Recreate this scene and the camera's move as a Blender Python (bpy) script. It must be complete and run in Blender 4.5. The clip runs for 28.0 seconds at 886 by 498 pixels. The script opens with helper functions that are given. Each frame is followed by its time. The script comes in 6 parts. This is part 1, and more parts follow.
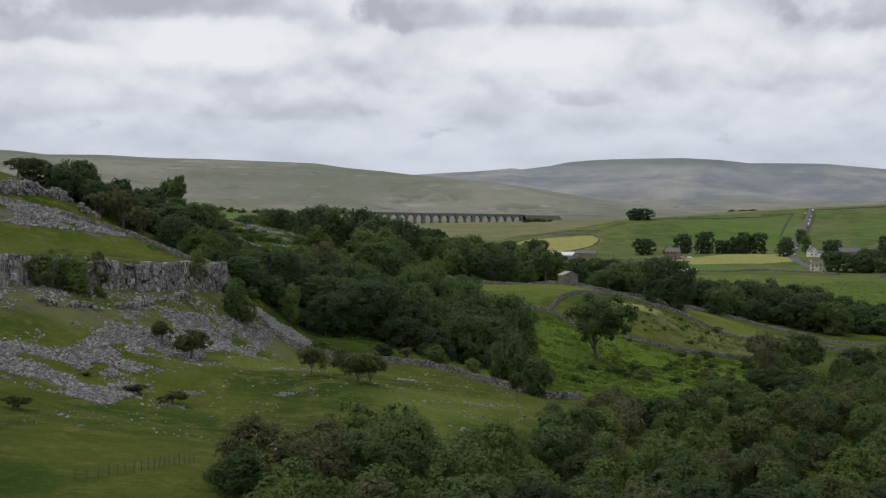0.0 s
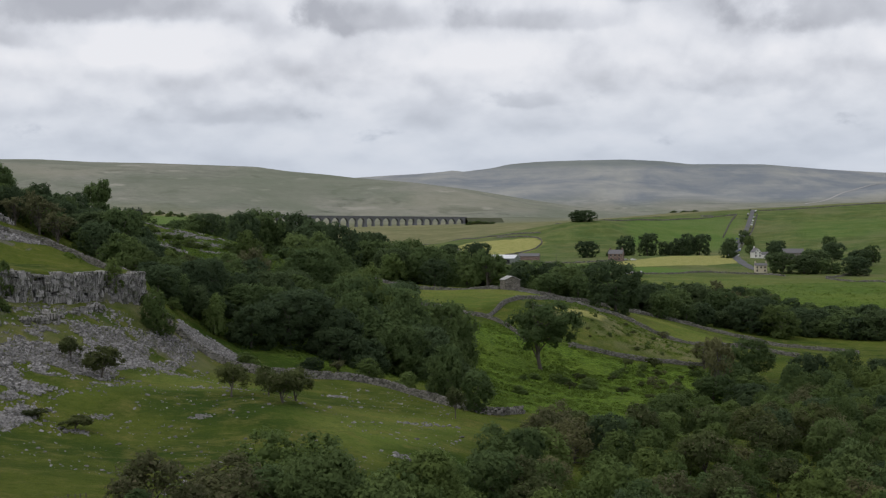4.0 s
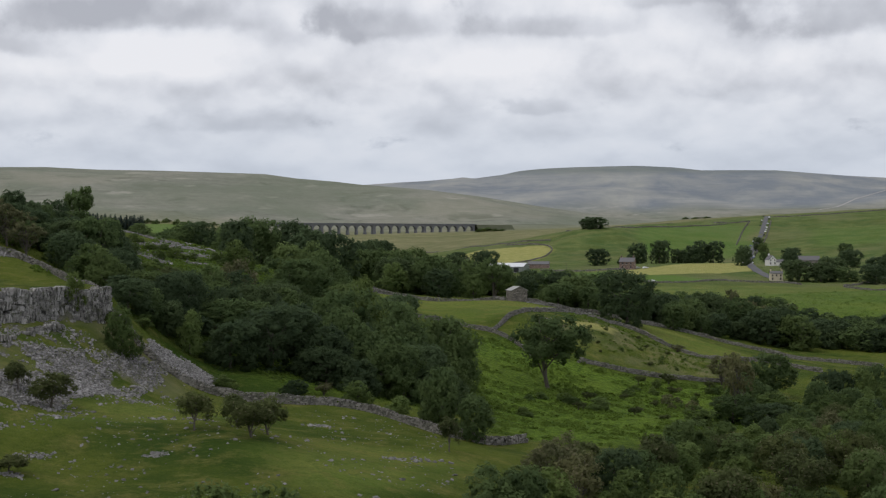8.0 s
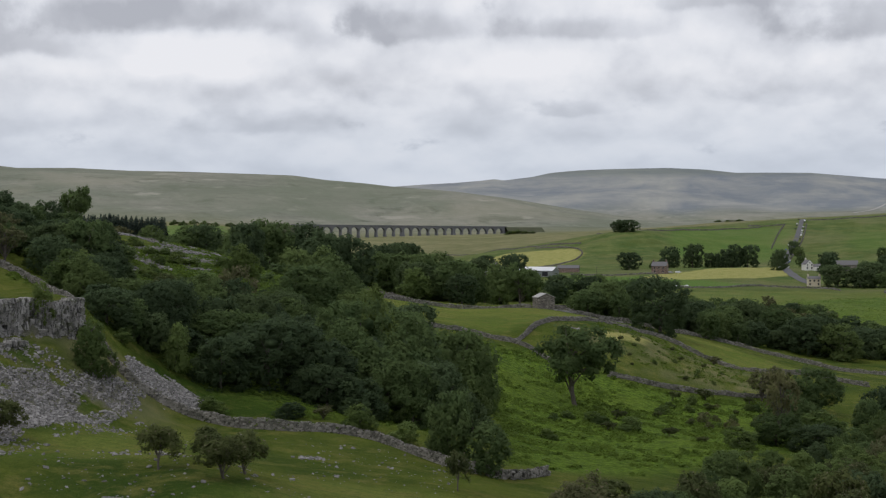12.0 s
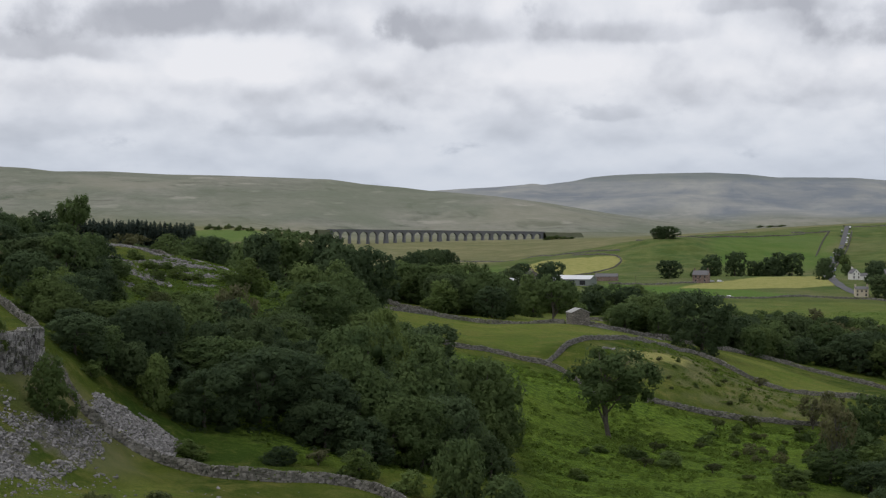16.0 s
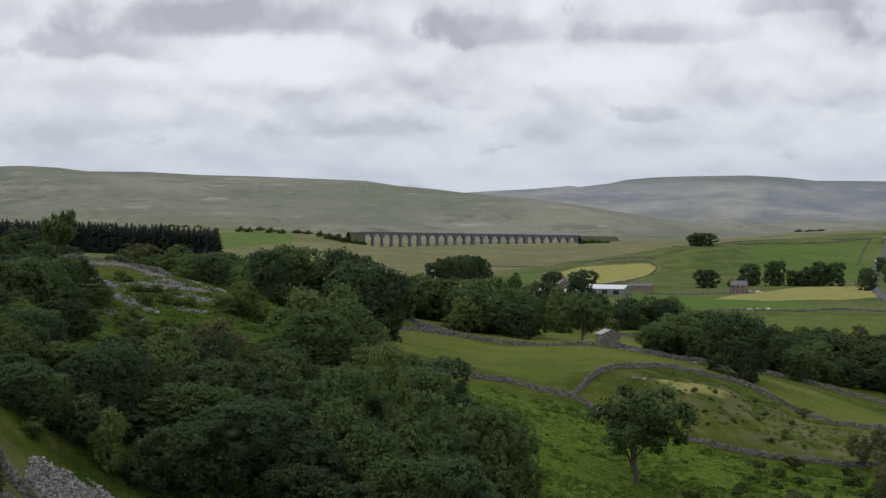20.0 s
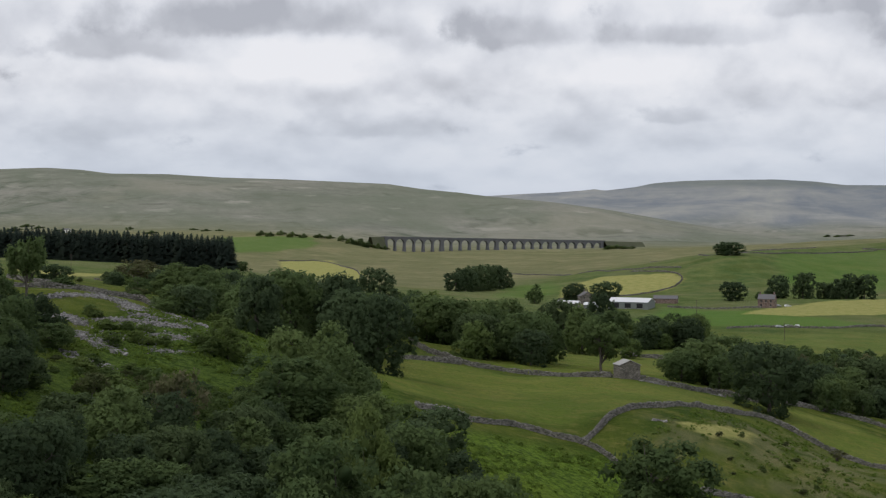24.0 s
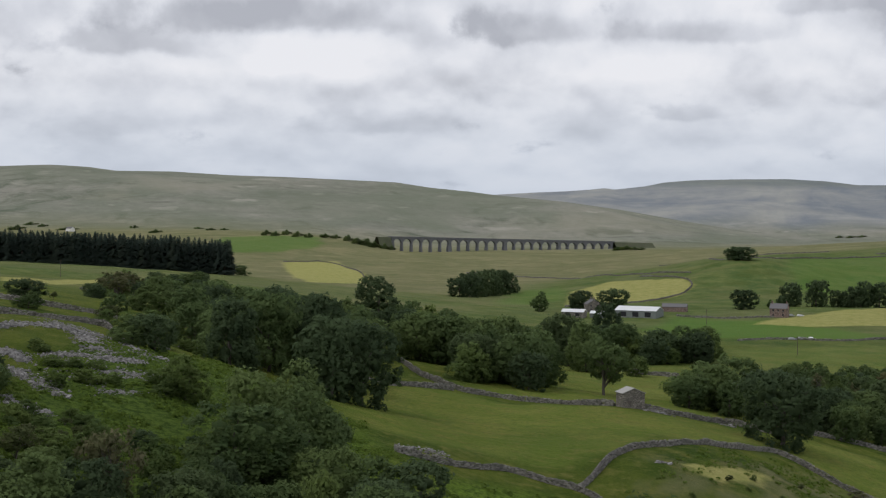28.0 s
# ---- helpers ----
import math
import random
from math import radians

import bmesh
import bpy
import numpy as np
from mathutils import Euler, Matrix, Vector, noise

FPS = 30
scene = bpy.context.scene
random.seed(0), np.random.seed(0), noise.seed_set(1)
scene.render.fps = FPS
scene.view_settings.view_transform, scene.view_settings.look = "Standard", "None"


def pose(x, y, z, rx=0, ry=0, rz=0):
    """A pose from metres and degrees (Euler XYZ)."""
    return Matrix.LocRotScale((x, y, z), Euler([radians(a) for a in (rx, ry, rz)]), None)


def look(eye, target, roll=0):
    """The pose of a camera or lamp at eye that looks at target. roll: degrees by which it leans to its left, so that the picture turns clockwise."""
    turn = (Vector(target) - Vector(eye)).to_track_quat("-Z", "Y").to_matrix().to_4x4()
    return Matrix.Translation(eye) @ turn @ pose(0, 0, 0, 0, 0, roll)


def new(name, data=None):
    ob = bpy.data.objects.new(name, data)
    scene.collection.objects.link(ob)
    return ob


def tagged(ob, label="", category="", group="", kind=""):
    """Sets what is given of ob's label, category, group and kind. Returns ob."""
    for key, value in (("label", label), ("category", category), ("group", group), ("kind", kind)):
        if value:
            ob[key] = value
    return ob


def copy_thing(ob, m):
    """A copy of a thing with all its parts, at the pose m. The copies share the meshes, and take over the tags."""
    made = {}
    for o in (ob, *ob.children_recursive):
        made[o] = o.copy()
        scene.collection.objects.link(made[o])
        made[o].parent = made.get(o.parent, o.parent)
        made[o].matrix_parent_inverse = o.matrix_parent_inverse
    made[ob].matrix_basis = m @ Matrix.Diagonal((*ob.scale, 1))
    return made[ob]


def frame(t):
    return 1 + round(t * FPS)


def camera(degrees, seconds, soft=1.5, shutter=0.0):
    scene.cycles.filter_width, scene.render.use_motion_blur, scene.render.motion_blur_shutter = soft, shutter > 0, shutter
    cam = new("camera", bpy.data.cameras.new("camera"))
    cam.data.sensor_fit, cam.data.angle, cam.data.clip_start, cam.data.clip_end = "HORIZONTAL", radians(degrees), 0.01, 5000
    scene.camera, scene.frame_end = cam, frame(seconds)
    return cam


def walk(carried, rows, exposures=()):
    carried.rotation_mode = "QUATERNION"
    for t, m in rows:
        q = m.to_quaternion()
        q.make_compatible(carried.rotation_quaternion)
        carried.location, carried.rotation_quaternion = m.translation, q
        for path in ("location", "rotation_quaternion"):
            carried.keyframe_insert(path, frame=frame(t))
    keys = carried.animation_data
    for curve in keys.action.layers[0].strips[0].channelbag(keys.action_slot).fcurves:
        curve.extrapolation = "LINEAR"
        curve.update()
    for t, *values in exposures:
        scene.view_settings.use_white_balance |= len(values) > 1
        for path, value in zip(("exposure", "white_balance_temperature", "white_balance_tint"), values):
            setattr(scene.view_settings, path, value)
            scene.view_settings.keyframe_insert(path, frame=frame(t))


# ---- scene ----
cam = camera(28.92, 28.0, 1.25)
# seconds, x, y, z, yaw, pitch, lean
PATH = [
    (0, 0.00, -0.00, -0.00, 0.000, -1.425, 0.092),
    (0.5, -0.06, 2.17, 0.01, -0.014, -1.410, 0.089),
    (1, -0.02, 4.41, 0.06, -0.711, -1.383, 0.040),
    (1.5, 0.15, 6.78, 0.10, -1.009, -1.376, -0.052),
    (2, 0.40, 9.26, 0.13, -1.205, -1.379, -0.112),
    (2.5, 0.69, 11.88, 0.14, -1.367, -1.401, -0.156),
    (3, 1.00, 14.63, 0.14, -1.610, -1.394, -0.196),
    (3.5, 1.36, 17.49, 0.16, -1.806, -1.359, -0.245),
    (4, 1.81, 20.51, 0.21, -1.909, -1.339, -0.275),
    (4.5, 2.34, 23.65, 0.29, -1.930, -1.319, -0.265),
    (6.5, 3.89, 38.01, 0.40, -1.917, -1.171, -0.379),
    (7, 4.40, 41.72, 0.33, -1.781, -1.186, -0.432),
    (7.5, 4.95, 45.46, 0.34, -1.656, -1.134, -0.449),
    (8, 5.55, 49.26, 0.41, -1.539, -1.104, -0.417),
    (8.5, 6.13, 53.09, 0.50, -1.419, -1.083, -0.387),
    (9, 6.67, 56.96, 0.56, -1.308, -1.051, -0.356),
    (9.5, 7.14, 60.88, 0.57, -1.201, -1.019, -0.344),
    (10, 7.58, 64.89, 0.55, -1.068, -1.018, -0.339),
    (10.5, 7.99, 68.96, 0.51, -0.949, -1.027, -0.308),
    (11, 8.38, 73.05, 0.48, -0.810, -1.033, -0.287),
    (11.5, 8.78, 77.16, 0.51, -0.661, -1.031, -0.278),
    (12, 9.25, 81.29, 0.66, -0.502, -1.032, -0.265),
    (12.5, 9.75, 85.44, 0.87, -0.357, -1.017, -0.251),
    (14.5, 11.56, 102.54, 2.03, 0.298, -0.966, -0.254),
    (15, 12.20, 106.77, 2.28, 0.485, -0.940, -0.221),
    (15.5, 12.83, 110.99, 2.49, 0.651, -0.917, -0.175),
    (16, 13.44, 115.22, 2.69, 0.831, -0.903, -0.125),
    (16.5, 13.99, 119.48, 2.91, 0.999, -0.909, -0.054),
    (17, 14.50, 123.78, 3.29, 1.164, -0.907, -0.015),
    (17.5, 14.97, 128.12, 3.78, 1.329, -0.900, -0.007),
    (18, 15.46, 132.51, 4.37, 1.501, -0.907, -0.003),
    (18.5, 15.97, 136.94, 5.00, 1.681, -0.895, 0.043),
    (19, 16.51, 141.39, 5.68, 1.846, -0.887, 0.092),
    (19.5, 17.06, 145.83, 6.38, 1.955, -0.881, 0.142),
    (20, 17.61, 150.25, 7.13, 2.043, -0.895, 0.186),
    (20.5, 18.14, 154.60, 7.94, 2.116, -0.855, 0.236),
    (21, 18.67, 158.92, 8.77, 2.208, -0.825, 0.267),
    (21.5, 19.20, 163.23, 9.61, 2.326, -0.848, 0.293),
    (23.5, 21.10, 180.43, 12.54, 2.803, -0.859, 0.341),
    (24, 21.70, 184.72, 13.21, 2.926, -0.865, 0.389),
    (24.5, 22.28, 188.99, 13.89, 3.044, -0.872, 0.432),
    (25, 22.84, 193.22, 14.61, 3.122, -0.888, 0.443),
    (25.5, 23.36, 197.42, 15.34, 3.175, -0.935, 0.473),
    (26, 23.84, 201.54, 16.06, 3.181, -0.939, 0.520),
    (26.5, 24.25, 205.60, 16.76, 3.202, -0.983, 0.558),
    (27, 24.64, 209.61, 17.47, 3.227, -0.987, 0.604),
    (27.5, 24.95, 213.60, 18.15, 3.257, -0.984, 0.617),
    (28, 25.24, 217.59, 18.82, 3.281, -0.986, 0.638),
]
walk(cam, [(t, pose(x, y, z, 90 + p, 0, w) @ pose(0, 0, 0, 0, 0, r)) for t, x, y, z, w, p, r in PATH])

# ---- light ----
world = bpy.data.worlds.new("overcast_sky")
scene.world = world
world.use_nodes = True
wt = world.node_tree
wt.nodes.clear()


class Nodes:
    """Small builder for node trees."""

    def __init__(self, tree):
        self.tree = tree

    def add(self, kind, sets=None, **ins):
        n = self.tree.nodes.new(kind)
        for k, v in (sets or {}).items():
            setattr(n, k, v)
        for k, v in ins.items():
            key = int(k[1:]) if k[0] == "i" and k[1:].isdigit() else k.replace("_", " ")
            self.plug(n, key, v)
        return n

    def plug(self, n, key, v):
        if isinstance(v, bpy.types.NodeSocket):
            self.tree.links.new(v, n.inputs[key])
        elif isinstance(v, bpy.types.Node):
            self.tree.links.new(v.outputs[0], n.inputs[key])
        else:
            n.inputs[key].default_value = v

    def math(self, op, a, b=0.0, c=0.0, clamp=False):
        n = self.add("ShaderNodeMath", {"operation": op, "use_clamp": clamp}, i0=a, i1=b, i2=c)
        return n.outputs[0]

    def noise(self, vec, scale, detail=4.0, rough=0.55, dist=0.0):
        return self.add("ShaderNodeTexNoise", Vector=vec, Scale=scale, Detail=detail, Roughness=rough, Distortion=dist).outputs["Fac"]

    def ramp(self, fac, *stops):
        n = self.add("ShaderNodeValToRGB", Fac=fac)
        e = n.color_ramp.elements
        while len(e) < len(stops):
            e.new(0.5)
        for el, (p, c) in zip(e, stops):
            el.position = p
            el.color = (c, c, c, 1) if isinstance(c, (int, float)) else (*c, 1)
        return n.outputs[0]

    def mix(self, fac, a, b, blend="MIX"):
        n = self.tree.nodes.new("ShaderNodeMix")
        n.data_type, n.blend_type = "RGBA", blend
        for k, v in ((0, fac), (6, a), (7, b)):
            if isinstance(v, tuple) and len(v) == 3:
                v = (*v, 1)
            self.plug(n, k, v)
        return n.outputs[2]


def build_sky():
    N = Nodes(wt)
    geo = N.add("ShaderNodeTexCoord").outputs["Generated"]
    sky = N.add("ShaderNodeTexSky", {"sky_type": "NISHITA", "sun_disc": False, "sun_elevation": radians(50), "sun_rotation": radians(250)})
    dim = N.mix(1.0, sky.outputs[0], (0.1, 0.1, 0.1), "MULTIPLY")
    xyz = N.add("ShaderNodeSeparateXYZ", Vector=geo)
    # a flat cloud deck seen in perspective
    z = xyz.outputs[2]
    thin = N.math("ADD", N.math("MULTIPLY", N.math("ABSOLUTE", z), 0.3), 0.05)
    u = N.math("MULTIPLY", xyz.outputs[0], 10.0)
    v = N.math("MULTIPLY", xyz.outputs[1], 3.0)
    deck = N.add("ShaderNodeCombineXYZ", X=u, Y=v, Z=N.math("DIVIDE", N.math("MULTIPLY", z, 1.5), thin)).outputs[0]
    big = N.noise(deck, 0.9, 4.0, 0.5, 0.0)
    fine = N.noise(deck, 2.6, 9.0, 0.56, 0.1)
    over = N.add("ShaderNodeVectorMath", {"operation": "ADD"}, i0=deck, i1=(0.0, 0.0, 0.11)).outputs[0]
    relief = N.math("SUBTRACT", N.noise(over, 1.5, 7.0, 0.45, 0.0), N.noise(deck, 1.5, 7.0, 0.45, 0.0))
    body = N.math("ADD", N.math("MULTIPLY", big, 0.32), N.math("MULTIPLY", fine, 0.2))
    body = N.math("ADD", N.math("ADD", body, 0.20), N.math("MULTIPLY", relief, 0.7))
    # heaped tops: creases between rounded puffs
    cell = N.add("ShaderNodeVectorMath", {"operation": "MULTIPLY"}, i0=deck, i1=(1.0, 1.0, 1.5)).outputs[0]
    curl = N.add("ShaderNodeMix", {"data_type": "VECTOR"}, i0=0.16, i4=cell, i5=N.add("ShaderNodeTexNoise", Vector=cell, Scale=2.4, Detail=5.0).outputs["Color"]).outputs[1]
    puff = N.add("ShaderNodeTexVoronoi", {"feature": "SMOOTH_F1"}, Vector=curl, Scale=3.0, Smoothness=0.6).outputs["Distance"]
    body = N.math("ADD", body, N.math("MULTIPLY", N.math("SUBTRACT", puff, 0.42), 0.16))
    # the heavier cloud masses and the bright rifts: azimuth, height, half-widths, weight
    wx = N.math("ADD", xyz.outputs[0], N.math("MULTIPLY", N.math("SUBTRACT", fine, 0.5), 0.08))
    wz = N.math("ADD", z, N.math("MULTIPLY", N.math("SUBTRACT", N.noise(deck, 1.6, 7.0, 0.55, 0.0), 0.5), 0.02))
    ragged = N.math("ADD", N.math("MULTIPLY", N.math("SUBTRACT", fine, 0.5), 1.1), N.math("MULTIPLY", N.math("SUBTRACT", puff, 0.42), -0.35))
    for a, e, w, h, k in ((-0.165, 0.112, 0.10, 0.014, 0.19), (-0.235, 0.095, 0.05, 0.009, 0.16), (-0.012, 0.109, 0.036, 0.012, 0.20), (0.085, 0.108, 0.05, 0.009, 0.12),
                          (0.245, 0.106, 0.055, 0.015, 0.19), (0.16, 0.122, 0.06, 0.008, 0.12), (0.082, 0.063, 0.028, 0.0045, 0.12), (-0.10, 0.052, 0.065, 0.008, 0.10), (-0.03, 0.068, 0.03, 0.007, 0.06),
                          (0.20, 0.068, 0.05, 0.008, 0.06), (-0.255, 0.05, 0.05, 0.01, 0.08), (-0.16, 0.086, 0.085, 0.011, -0.14), (0.05, 0.086, 0.08, 0.010, -0.10), (0.20, 0.088, 0.05, 0.008, -0.08),
                          (-0.055, 0.112, 0.012, 0.012, -0.12), (-0.02, 0.035, 0.06, 0.007, -0.05)):
        dx = N.math("POWER", N.math("DIVIDE", N.math("SUBTRACT", wx, a), w), 2.0)
        dz = N.math("DIVIDE", N.math("SUBTRACT", wz, e), h)
        dz = N.math("POWER", N.math("MULTIPLY", dz, N.math("ADD", 0.85, N.math("MULTIPLY", N.math("LESS_THAN", wz, e), 0.9))), 2.0)
        g = N.math("EXPONENT", N.math("MULTIPLY", N.math("ADD", dx, dz), -1.0))
        if k > 0.0:
            g = N.add("ShaderNodeMapRange", {"interpolation_type": "SMOOTHSTEP"}, Value=N.math("ADD", g, ragged), From_Min=0.12, From_Max=0.85).outputs[0]
        body = N.math("ADD", body, N.math("MULTIPLY", g, k))
    cloud = N.ramp(body, (0.36, (0.838, 0.842, 0.886)), (0.44, (0.762, 0.777, 0.832)), (0.52, (0.652, 0.67, 0.732)), (0.60, (0.549, 0.565, 0.622)), (0.70, (0.443, 0.457, 0.512)))
    # the deck thins to a bluish grey band low over the fells
    low = N.ramp(z, (0.0, 0.75), (0.035, 0.5), (0.08, 0.0))
    cloud = N.mix(low, cloud, (0.500, 0.572, 0.690))
    col = N.mix(0.95, dim, cloud)
    bg = N.add("ShaderNodeBackground", Color=col, Strength=1.0)
    wt.links.new(bg.outputs[0], N.add("ShaderNodeOutputWorld").inputs[0])


build_sky()
sun = new("sun", bpy.data.lights.new("sun", "SUN"))
sun.data.energy, sun.data.angle, sun.data.color = 0.8, radians(25), (1.0, 0.96, 0.88)
sun.matrix_world = look((0, 0, 500), (260, 160, 0))
scene.view_settings.exposure = 0.0

# ---- materials ----


def shader(name, build):
    m = bpy.data.materials.new(name)
    m.use_nodes = True
    t = m.node_tree
    t.nodes.clear()
    N = Nodes(t)
    out = N.add("ShaderNodeOutputMaterial")
    t.links.new(build(N), out.inputs[0])
    return m


def surface(N, color, rough=0.85, height=None, strength=0.4, dist=0.3, metal=0.0, spec=0.25):
    ins = dict(Base_Color=color, Roughness=rough, Metallic=metal, Specular_IOR_Level=spec)
    if height is not None:
        ins["Normal"] = N.add("ShaderNodeBump", Strength=strength, Distance=dist, Height=height)
    return N.add("ShaderNodeBsdfPrincipled", **ins).outputs[0]


def place(N):
    return N.add("ShaderNodeNewGeometry").outputs["Position"]


def ground_shader(N):
    p = place(N)
    cover = N.add("ShaderNodeAttribute", {"attribute_name": "cover"})
    c = N.add("ShaderNodeSeparateColor", Color=cover.outputs["Color"])
    hay, moor, lush = c.outputs[0], c.outputs[1], c.outputs[2]
    stone = cover.outputs["Alpha"]
    heath = N.add("ShaderNodeAttribute", {"attribute_name": "heath"}).outputs["Fac"]
    # sward, drawn out along the dale
    g = N.add("ShaderNodeVectorMath", {"operation": "MULTIPLY"}, i0=p, i1=(0.85, 0.8, 1.0)).outputs[0]
    n1, n2, n3 = N.noise(g, 0.06, 6, 0.6, 0.2), N.noise(g, 0.25, 7, 0.65, 0.2), N.noise(g, 1.6, 6, 0.7)
    tuft = N.noise(g, 0.9, 7, 0.75, 0.1)
    n0 = N.noise(g, 0.026, 6, 0.6, 0.3)
    n4 = N.noise(g, 4.5, 4, 0.7)
    # broad dark and lime patches, partly cloud shade put into the turf colour
    grass = N.mix(N.ramp(n0, (0.40, 0.0), (0.60, 1.0)), (0.042, 0.078, 0.014), (0.120, 0.150, 0.026))
    grass = N.mix(N.ramp(n1, (0.48, 0.0), (0.62, 0.85)), grass, (0.132, 0.158, 0.029))
    mead = N.add("ShaderNodeAttribute", {"attribute_name": "mead"}).outputs["Fac"]
    # pasture green, which also paints the sunlit strips of near turf
    grass = N.mix(N.math("MULTIPLY", mead, 0.85), grass, N.mix(N.ramp(n1, (0.4, 0.0), (0.6, 1.0)), (0.174, 0.236, 0.044), (0.258, 0.282, 0.071)))
    grass = N.mix(N.ramp(n2, (0.50, 0.0), (0.66, 0.7)), grass, (0.225, 0.208, 0.062))
    grass = N.mix(N.ramp(tuft, (0.34, 0.55), (0.54, 0.0)), grass, (0.045, 0.085, 0.012))
    grass = N.mix(N.ramp(n4, (0.33, 0.45), (0.55, 0.0)), grass, (0.04, 0.07, 0.010))
    grass = N.mix(N.ramp(n3, (0.5, 0.0), (0.75, 0.4)), grass, (0.178, 0.196, 0.042))
    brack = N.mix(N.ramp(tuft, (0.40, 0.0), (0.58, 1.0)), (0.050, 0.092, 0.014), (0.150, 0.232, 0.030))
    brack = N.mix(N.ramp(n2, (0.54, 0.0), (0.70, 0.6)), brack, (0.040, 0.062, 0.016))
    brack = N.mix(N.ramp(n0, (0.52, 0.0), (0.64, 0.5)), brack, (0.165, 0.225, 0.032))
    brack = N.mix(N.ramp(n3, (0.55, 0.0), (0.72, 0.5)), brack, (0.12, 0.13, 0.05))
    west = N.add("ShaderNodeMapRange", Value=N.add("ShaderNodeSeparateXYZ", Vector=p).outputs[0], From_Min=2.0, From_Max=-28.0).outputs[0]
    brack = N.mix(N.math("MULTIPLY", west, 0.62), brack, N.mix(N.ramp(tuft, (0.42, 0.0), (0.60, 1.0)), (0.032, 0.058, 0.016), (0.082, 0.118, 0.030)))
    hayc = N.mix(N.ramp(n2, (0.35, 0.0), (0.65, 1.0)), (0.27, 0.285, 0.085), (0.39, 0.365, 0.14))
    m1, m2, m3 = N.noise(p, 0.0045, 7, 0.62, 0.4), N.noise(p, 0.013, 8, 0.68, 0.6), N.noise(p, 0.05, 6, 0.7)
    # pale moor grass, its tones greyed partly to carry distance haze
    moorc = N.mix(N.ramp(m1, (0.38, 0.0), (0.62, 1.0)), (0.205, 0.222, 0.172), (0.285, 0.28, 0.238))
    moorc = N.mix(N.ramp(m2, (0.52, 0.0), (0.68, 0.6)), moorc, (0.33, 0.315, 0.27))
    moorc = N.mix(N.ramp(N.noise(p, 0.008, 7, 0.65, 0.9), (0.54, 0.0), (0.66, 0.75)), moorc, (0.10, 0.122, 0.086))
    moorc = N.mix(N.ramp(m3, (0.4, 0.0), (0.7, 0.4)), moorc, (0.12, 0.132, 0.092))
    # drier and wetter benches along the contours
    q = N.add("ShaderNodeVectorMath", {"operation": "MULTIPLY"}, i0=p, i1=(0.0035, 0.0035, 0.055)).outputs[0]
    bench = N.noise(q, 1.0, 8, 0.66, 0.5)
    moorc = N.mix(N.ramp(bench, (0.36, 0.3), (0.5, 0.0)), moorc, (0.115, 0.132, 0.095))
    moorc = N.mix(N.ramp(bench, (0.56, 0.0), (0.68, 0.3)), moorc, (0.30, 0.285, 0.24))
    # short pale dashes: bent grass and painted sun patches; broad olive or straw sweeps
    w = N.add("ShaderNodeVectorMath", {"operation": "MULTIPLY"}, i0=p, i1=(0.012, 0.009, 0.08)).outputs[0]
    dash = N.noise(w, 1.0, 5, 0.6, 0.2)
    moorc = N.mix(N.ramp(dash, (0.60, 0.0), (0.68, 0.6)), moorc, (0.40, 0.385, 0.33))
    sweep = N.noise(p, 0.0022, 4, 0.55, 0.3)
    moorc = N.mix(N.ramp(sweep, (0.42, 0.45), (0.52, 0.0)), moorc, (0.19, 0.208, 0.152))
    moorc = N.mix(N.ramp(sweep, (0.54, 0.0), (0.66, 0.4)), moorc, (0.31, 0.295, 0.225))
    # eastern fell: moor colour with distance haze painted in as bluish grey
    hazy_moor = N.mix(N.ramp(m1, (0.4, 0.0), (0.62, 1.0)), (0.21, 0.232, 0.258), (0.35, 0.352, 0.33))
    hazy_moor = N.mix(N.ramp(m2, (0.52, 0.0), (0.70, 0.5)), hazy_moor, (0.32, 0.325, 0.30))
    hazy_moor = N.mix(N.ramp(bench, (0.36, 0.3), (0.5, 0.0)), hazy_moor, (0.185, 0.205, 0.225))
    hazy_moor = N.mix(N.ramp(dash, (0.56, 0.0), (0.70, 0.3)), hazy_moor, (0.42, 0.42, 0.39))
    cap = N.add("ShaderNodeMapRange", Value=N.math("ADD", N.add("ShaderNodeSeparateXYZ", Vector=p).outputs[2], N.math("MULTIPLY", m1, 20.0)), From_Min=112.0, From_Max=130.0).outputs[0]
    hazy_moor = N.mix(N.math("MULTIPLY", cap, 0.6), hazy_moor, (0.155, 0.182, 0.165))
    bog = N.mix(N.ramp(m2, (0.4, 0.0), (0.6, 1.0)), (0.182, 0.178, 0.090), (0.272, 0.243, 0.134))
    bog = N.mix(N.ramp(m3, (0.45, 0.0), (0.62, 0.6)), bog, (0.12, 0.145, 0.064))
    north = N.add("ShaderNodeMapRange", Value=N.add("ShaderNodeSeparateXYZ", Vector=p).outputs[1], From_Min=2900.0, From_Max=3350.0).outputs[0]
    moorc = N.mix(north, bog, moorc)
    moorc = N.mix(heath, moorc, hazy_moor)
    rough = N.mix(N.ramp(m3, (0.4, 0.0), (0.6, 1.0)), (0.078, 0.134, 0.044), (0.178, 0.208, 0.080))
    rough = N.mix(N.ramp(n1, (0.48, 0.0), (0.62, 0.7)), rough, (0.07, 0.105, 0.03))
    rough = N.mix(N.ramp(m2, (0.54, 0.0), (0.64, 0.5)), rough, (0.215, 0.20, 0.095))
    stonec = N.mix(N.ramp(n4, (0.35, 0.0), (0.6, 1.0)), (0.085, 0.095, 0.05), (0.20, 0.19, 0.155))
    ragged = N.math("MULTIPLY", N.math("SUBTRACT", n2, 0.5), 0.9)

    def mask(m, soft=0.12):
        return N.ramp(N.math("ADD", m, N.math("MULTIPLY", ragged, 0.5)), (0.5 - soft, 0.0), (0.5 + soft, 1.0))

